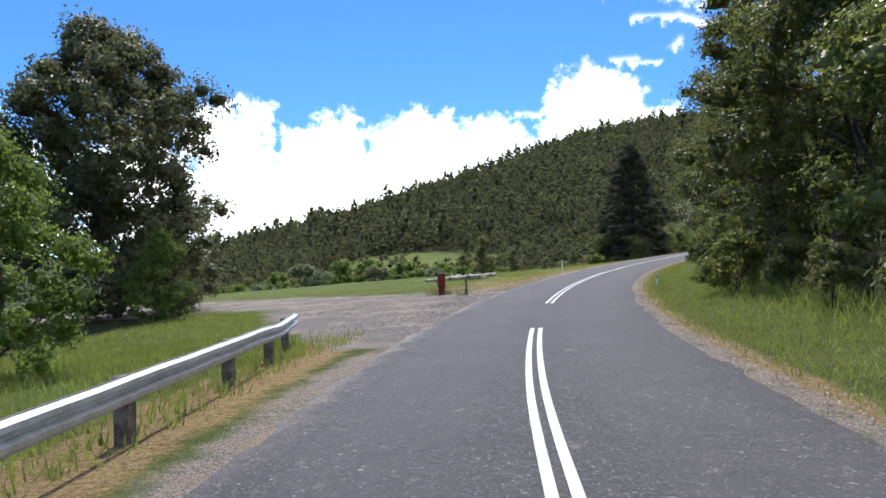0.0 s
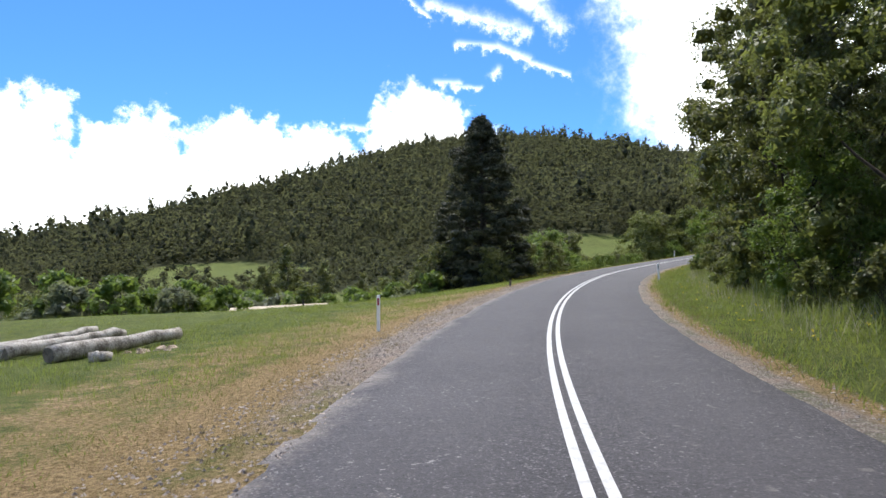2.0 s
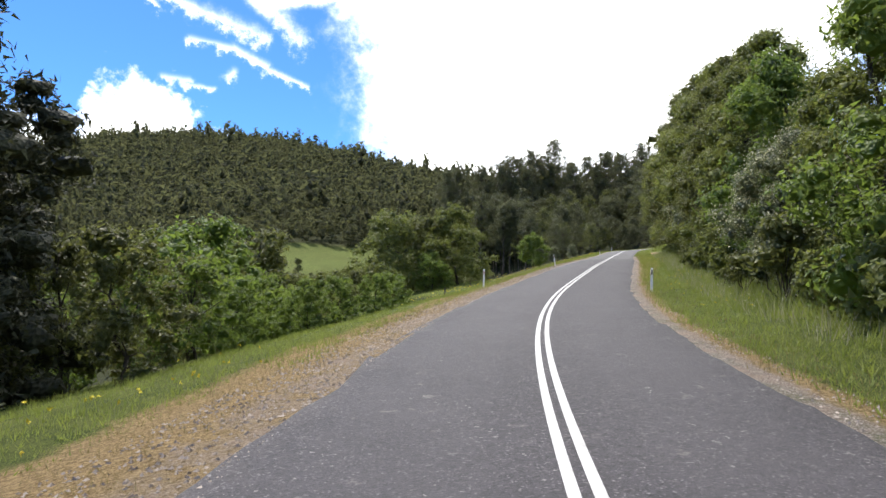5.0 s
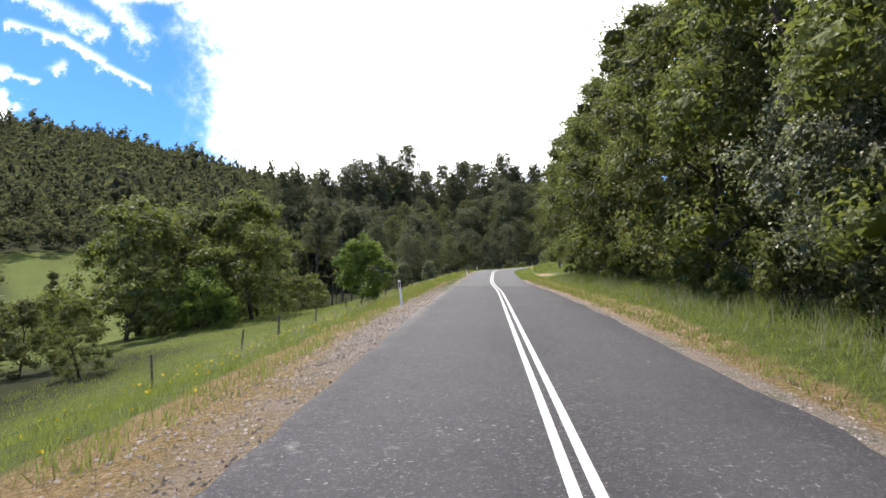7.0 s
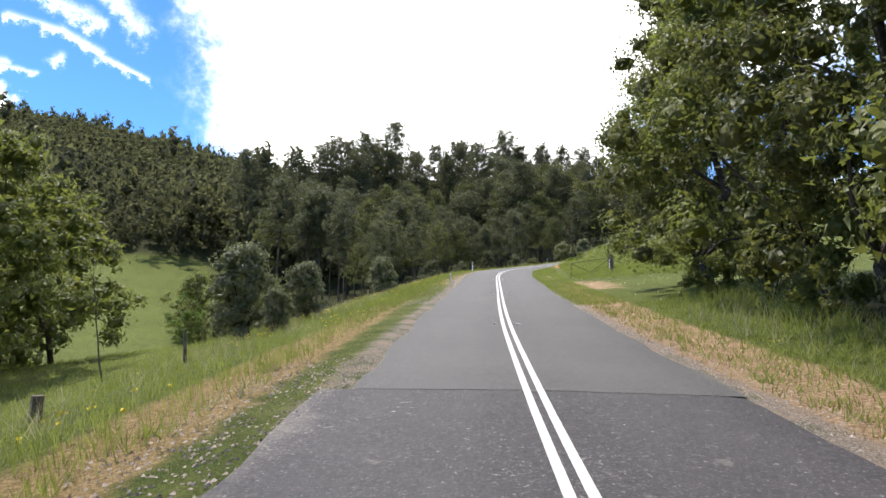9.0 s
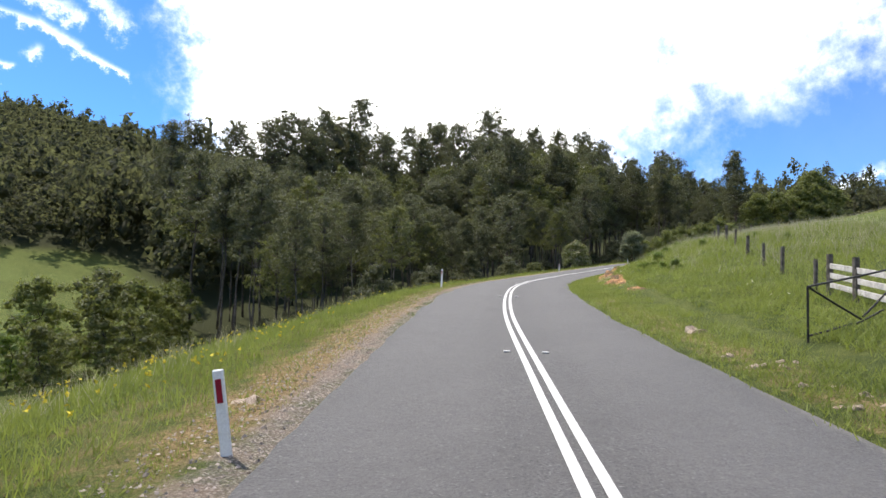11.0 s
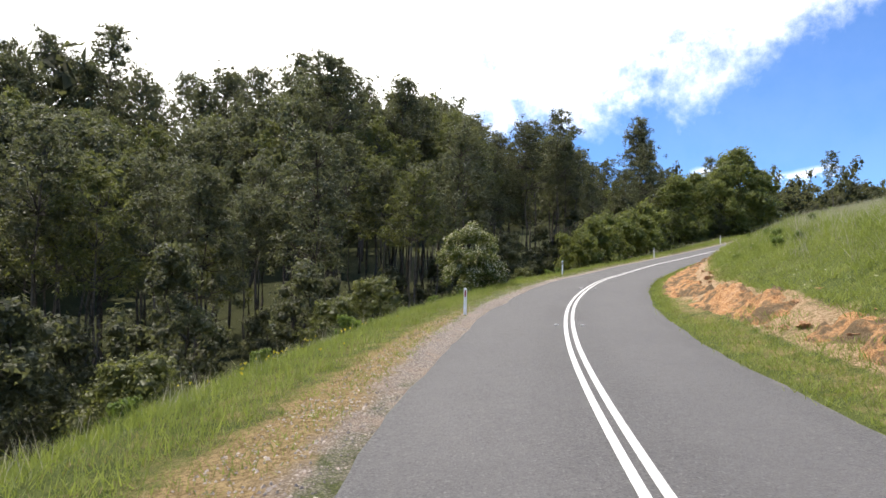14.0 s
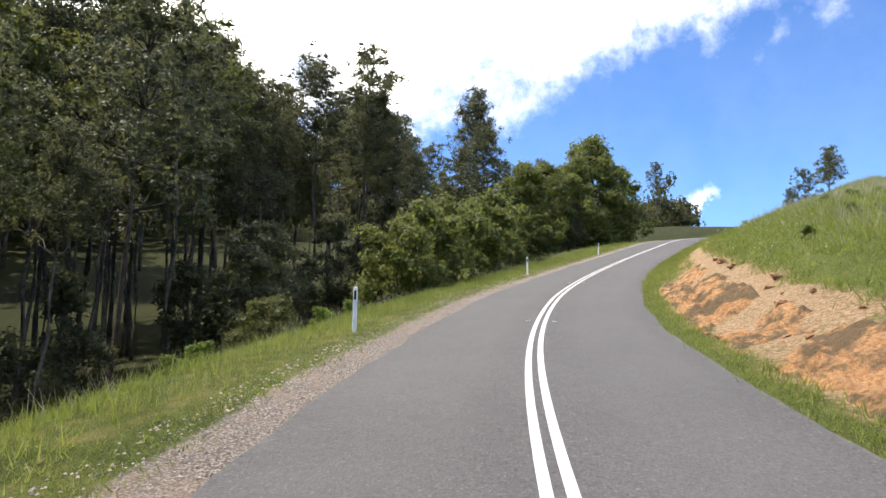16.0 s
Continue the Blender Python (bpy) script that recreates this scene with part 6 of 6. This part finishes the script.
def verge(n, s0, s1, d0, d1, seed, power=1.0):
    rng = np.random.default_rng(seed)
    return rng.uniform(s0, s1, n), d0 + (d1 - d0) * rng.uniform(0, 1, n) ** power


s_, d_ = verge(17000, 46, 350, -4.2, -13, 91, 1.3)
keep_ = ~((s_ < 100) & (d_ > -5.5))
blades("verge_grass", "long green grass on the roadside verge", s_[keep_], d_[keep_], 0.2 + 0.12 * smooth(s_[keep_], 120, 170), 0.008, BLADE, 92, 8)
s_, d_ = verge(13000, 2, 185, 3.5, 8.0, 93)
blades("verge_grass", "green grass under the roadside trees", s_, d_, 0.2 + 0.4 * smooth(d_, 5, 7.5), 0.012, BLADE, 94, 6, 0.5)
s_, d_ = verge(26000, 205, 352, 5.6, 17, 95, 1.3)
blades("bank_grass", "tall grass on the bank above the road", s_, d_, 0.26 + 0.14 * wobble(off_road(s_, d_), 2.2) + 0.12 * smooth(d_, 6, 9), 0.013, BLADE, 96, tilt=0.65)
s_, d_ = verge(13000, 186, 350, 2.95, 5.0, 97)
keep_ = (s_ < 268) | (d_ < 3.55) | (s_ > 308)
s_, d_ = s_[keep_], d_[keep_]
blades("bank_grass", "short green grass at the foot of the bank", s_, d_, 0.17, 0.01, BLADE, 98, 6, 0.6)
s_, d_ = verge(5000, -12, 16, -4.2, -16, 99)
blades("verge_grass", "green grass behind the guard rail", s_, d_, 0.25, 0.014, BLADE, 100)
s_, d_ = verge(5000, 12, 34, -4.6, -16, 118)
keep_ = s_ - 1.5 * np.clip(-d_ - 4.2, 0, 9) < 12.5
blades("verge_grass", "green grass in the corner between rail and turning", s_[keep_], d_[keep_], 0.22, 0.012, BLADE, 119, 6, 0.5)
s_, d_ = verge(9000, 36, 350, -3.3, -5.4, 101)
blades("dry_grass", "short straw coloured dry grass at the road's edge", s_, d_, 0.1, 0.006, STRAW, 102, 6, 0.7)
s_, d_ = verge(2600, -10, 205, 3.3, 4.6, 103)
blades("dry_grass", "short dry grass beside the asphalt", s_, d_, 0.11, 0.009, STRAW, 104)
s_, d_ = verge(6000, 126, 205, -8, -26, 115, 1.2)
blades("field_grass", "rough grass on the slope below the road", s_, d_, 0.3, 0.013, BLADE, 116, 5, 0.5, 0.18)
s_, d_ = verge(22000, 188, 345, -3.1, -8.5, 113, 1.1)
blades("verge_grass", "thick short grass along the upper road", s_, d_, 0.1 + 0.14 * smooth(-d_, 4, 7), 0.008, BLADE, 114, 6, 0.65, 0.1)
s_, d_ = verge(2600, 222, 345, 7.0, 17, 105, 0.6)
blades("seed_grass", "tall dry seeding grass on the bank", s_, d_, 0.75, 0.01, SEED, 106, 6, 0.4)
s_, d_ = verge(2200, 140, 345, -6.0, -10.5, 107)
blades("seed_grass", "tall seeding grass along the lip of the verge", s_, d_, 0.6, 0.006, SEED, 108, 5, 0.4)
s_, d_ = verge(900, 40, 180, 5.2, 7.6, 109)
blades("seed_grass", "tall seeding grass under the trees", s_, d_, 0.7, 0.008, SEED, 110, 4, 0.3)
for x, y in ((-6.9, 31.2), (-6.2, 31.4), (-6.5, 32.0), (-5.3, 30.4), (-7.0, 31.9)):
    s_, d_, _z = road_frame(np.array([(x, y)]))
    blades("grass_tuft", "tuft of dry straw coloured grass round the bollard", np.repeat(s_, 12), np.repeat(d_, 12), 0.45, 0.01, STRAW, int(abs(x) * 90), 6, 0.4, 0.16)
s_, d_ = verge(16000, 34, 110, -5, -26, 111, 1.4)
blades("field_grass", "short green grass on the roadside flat", s_, d_, 0.08, 0.008, BLADE, 112, 6, 0.7, 0.2)


def flowers(name, label, n, s0, s1, d0, d1, up, size, mat, seed):
    rng = np.random.default_rng(seed)
    patches = rng.uniform(s0, s1, 40)
    s = np.clip(rng.choice(patches, n) + rng.normal(size=n) * 2.0, s0, s1)
    d = rng.uniform(d0, d1, n)
    xy = off_road(s, d)
    centre_z = height(xy) + up * rng.uniform(0.6, 1.2, n)
    v, f = leaves(np.column_stack([xy, centre_z]), np.full(n, size * 0.4), 4, size, size * 0.45, rng)
    tagged(mesh_object(name, v, f, mat), label, "flowers", kind="stuff")


flowers("yellow_flowers", "small yellow flowers scattered in the verge grass", 900, 85, 275, -9, -4.6, 0.3, 0.045, PETAL, 121)
flowers("yellow_flowers", "small yellow flowers in the grass under the trees", 250, 40, 180, 4.4, 7, 0.25, 0.04, PETAL, 122)
flowers("white_flowers", "small white flowers in the long grass", 260, 40, 345, 5, 9, 0.45, 0.04, PETAL_WHITE, 123)


def gravel_stones(name, label, n, s0, s1, d0, d1, seed, low=0.007, high=0.024, slant=0.0):
    rng = np.random.default_rng(seed)
    s, d = rng.uniform(s0, s1, n), rng.uniform(d0, d1, n)
    inside = s - slant * np.clip(-d - 4.2, 0, 9) > s0 - 1
    s, d = s[inside], d[inside]
    n = len(s)
    xy = off_road(s, d)
    z = height(xy)
    corners = np.array([(1, 0, -0.3), (0, 1, -0.3), (-1, 0, -0.3), (0, -1, -0.3), (0.1, 0, 0.55)], float)
    size = rng.uniform(low, high, (n, 1, 1)) * rng.uniform(0.7, 1.3, (n, 5, 3))
    verts = (corners[None] * size + rng.normal(size=(n, 5, 3)) * low * 0.3 + np.column_stack([xy, z + 0.006])[:, None]).reshape(-1, 3)
    tri = np.array([(0, 1, 4), (1, 2, 4), (2, 3, 4), (3, 0, 4)])
    faces = (tri[None] + (np.arange(n) * 5)[:, None, None]).reshape(-1, 3)
    tagged(mesh_object(name, verts, faces, PEBBLE), label, "gravel", kind="stuff")


PEBBLE = leaf("loose stones", (0.21, 0.17, 0.14), (0.5, 0.42, 0.35), 0.9, 0.0)
gravel_stones("loose_gravel", "loose pinkish gravel along the road's edge", 24000, 18, 172, -4.6, -2.6, 131, 0.01, 0.034)
gravel_stones("loose_gravel", "loose gravel on the turning", 12000, 15, 36, -14, -2.4, 132, 0.01, 0.03, 1.5)
gravel_stones("loose_gravel", "loose gravel beside the asphalt", 7000, 0, 200, 2.95, 3.8, 133, 0.009, 0.028)
gravel_stones("loose_gravel", "pale loose gravel along the upper verge", 22000, 186, 345, -3.8, -2.5, 134, 0.008, 0.026)
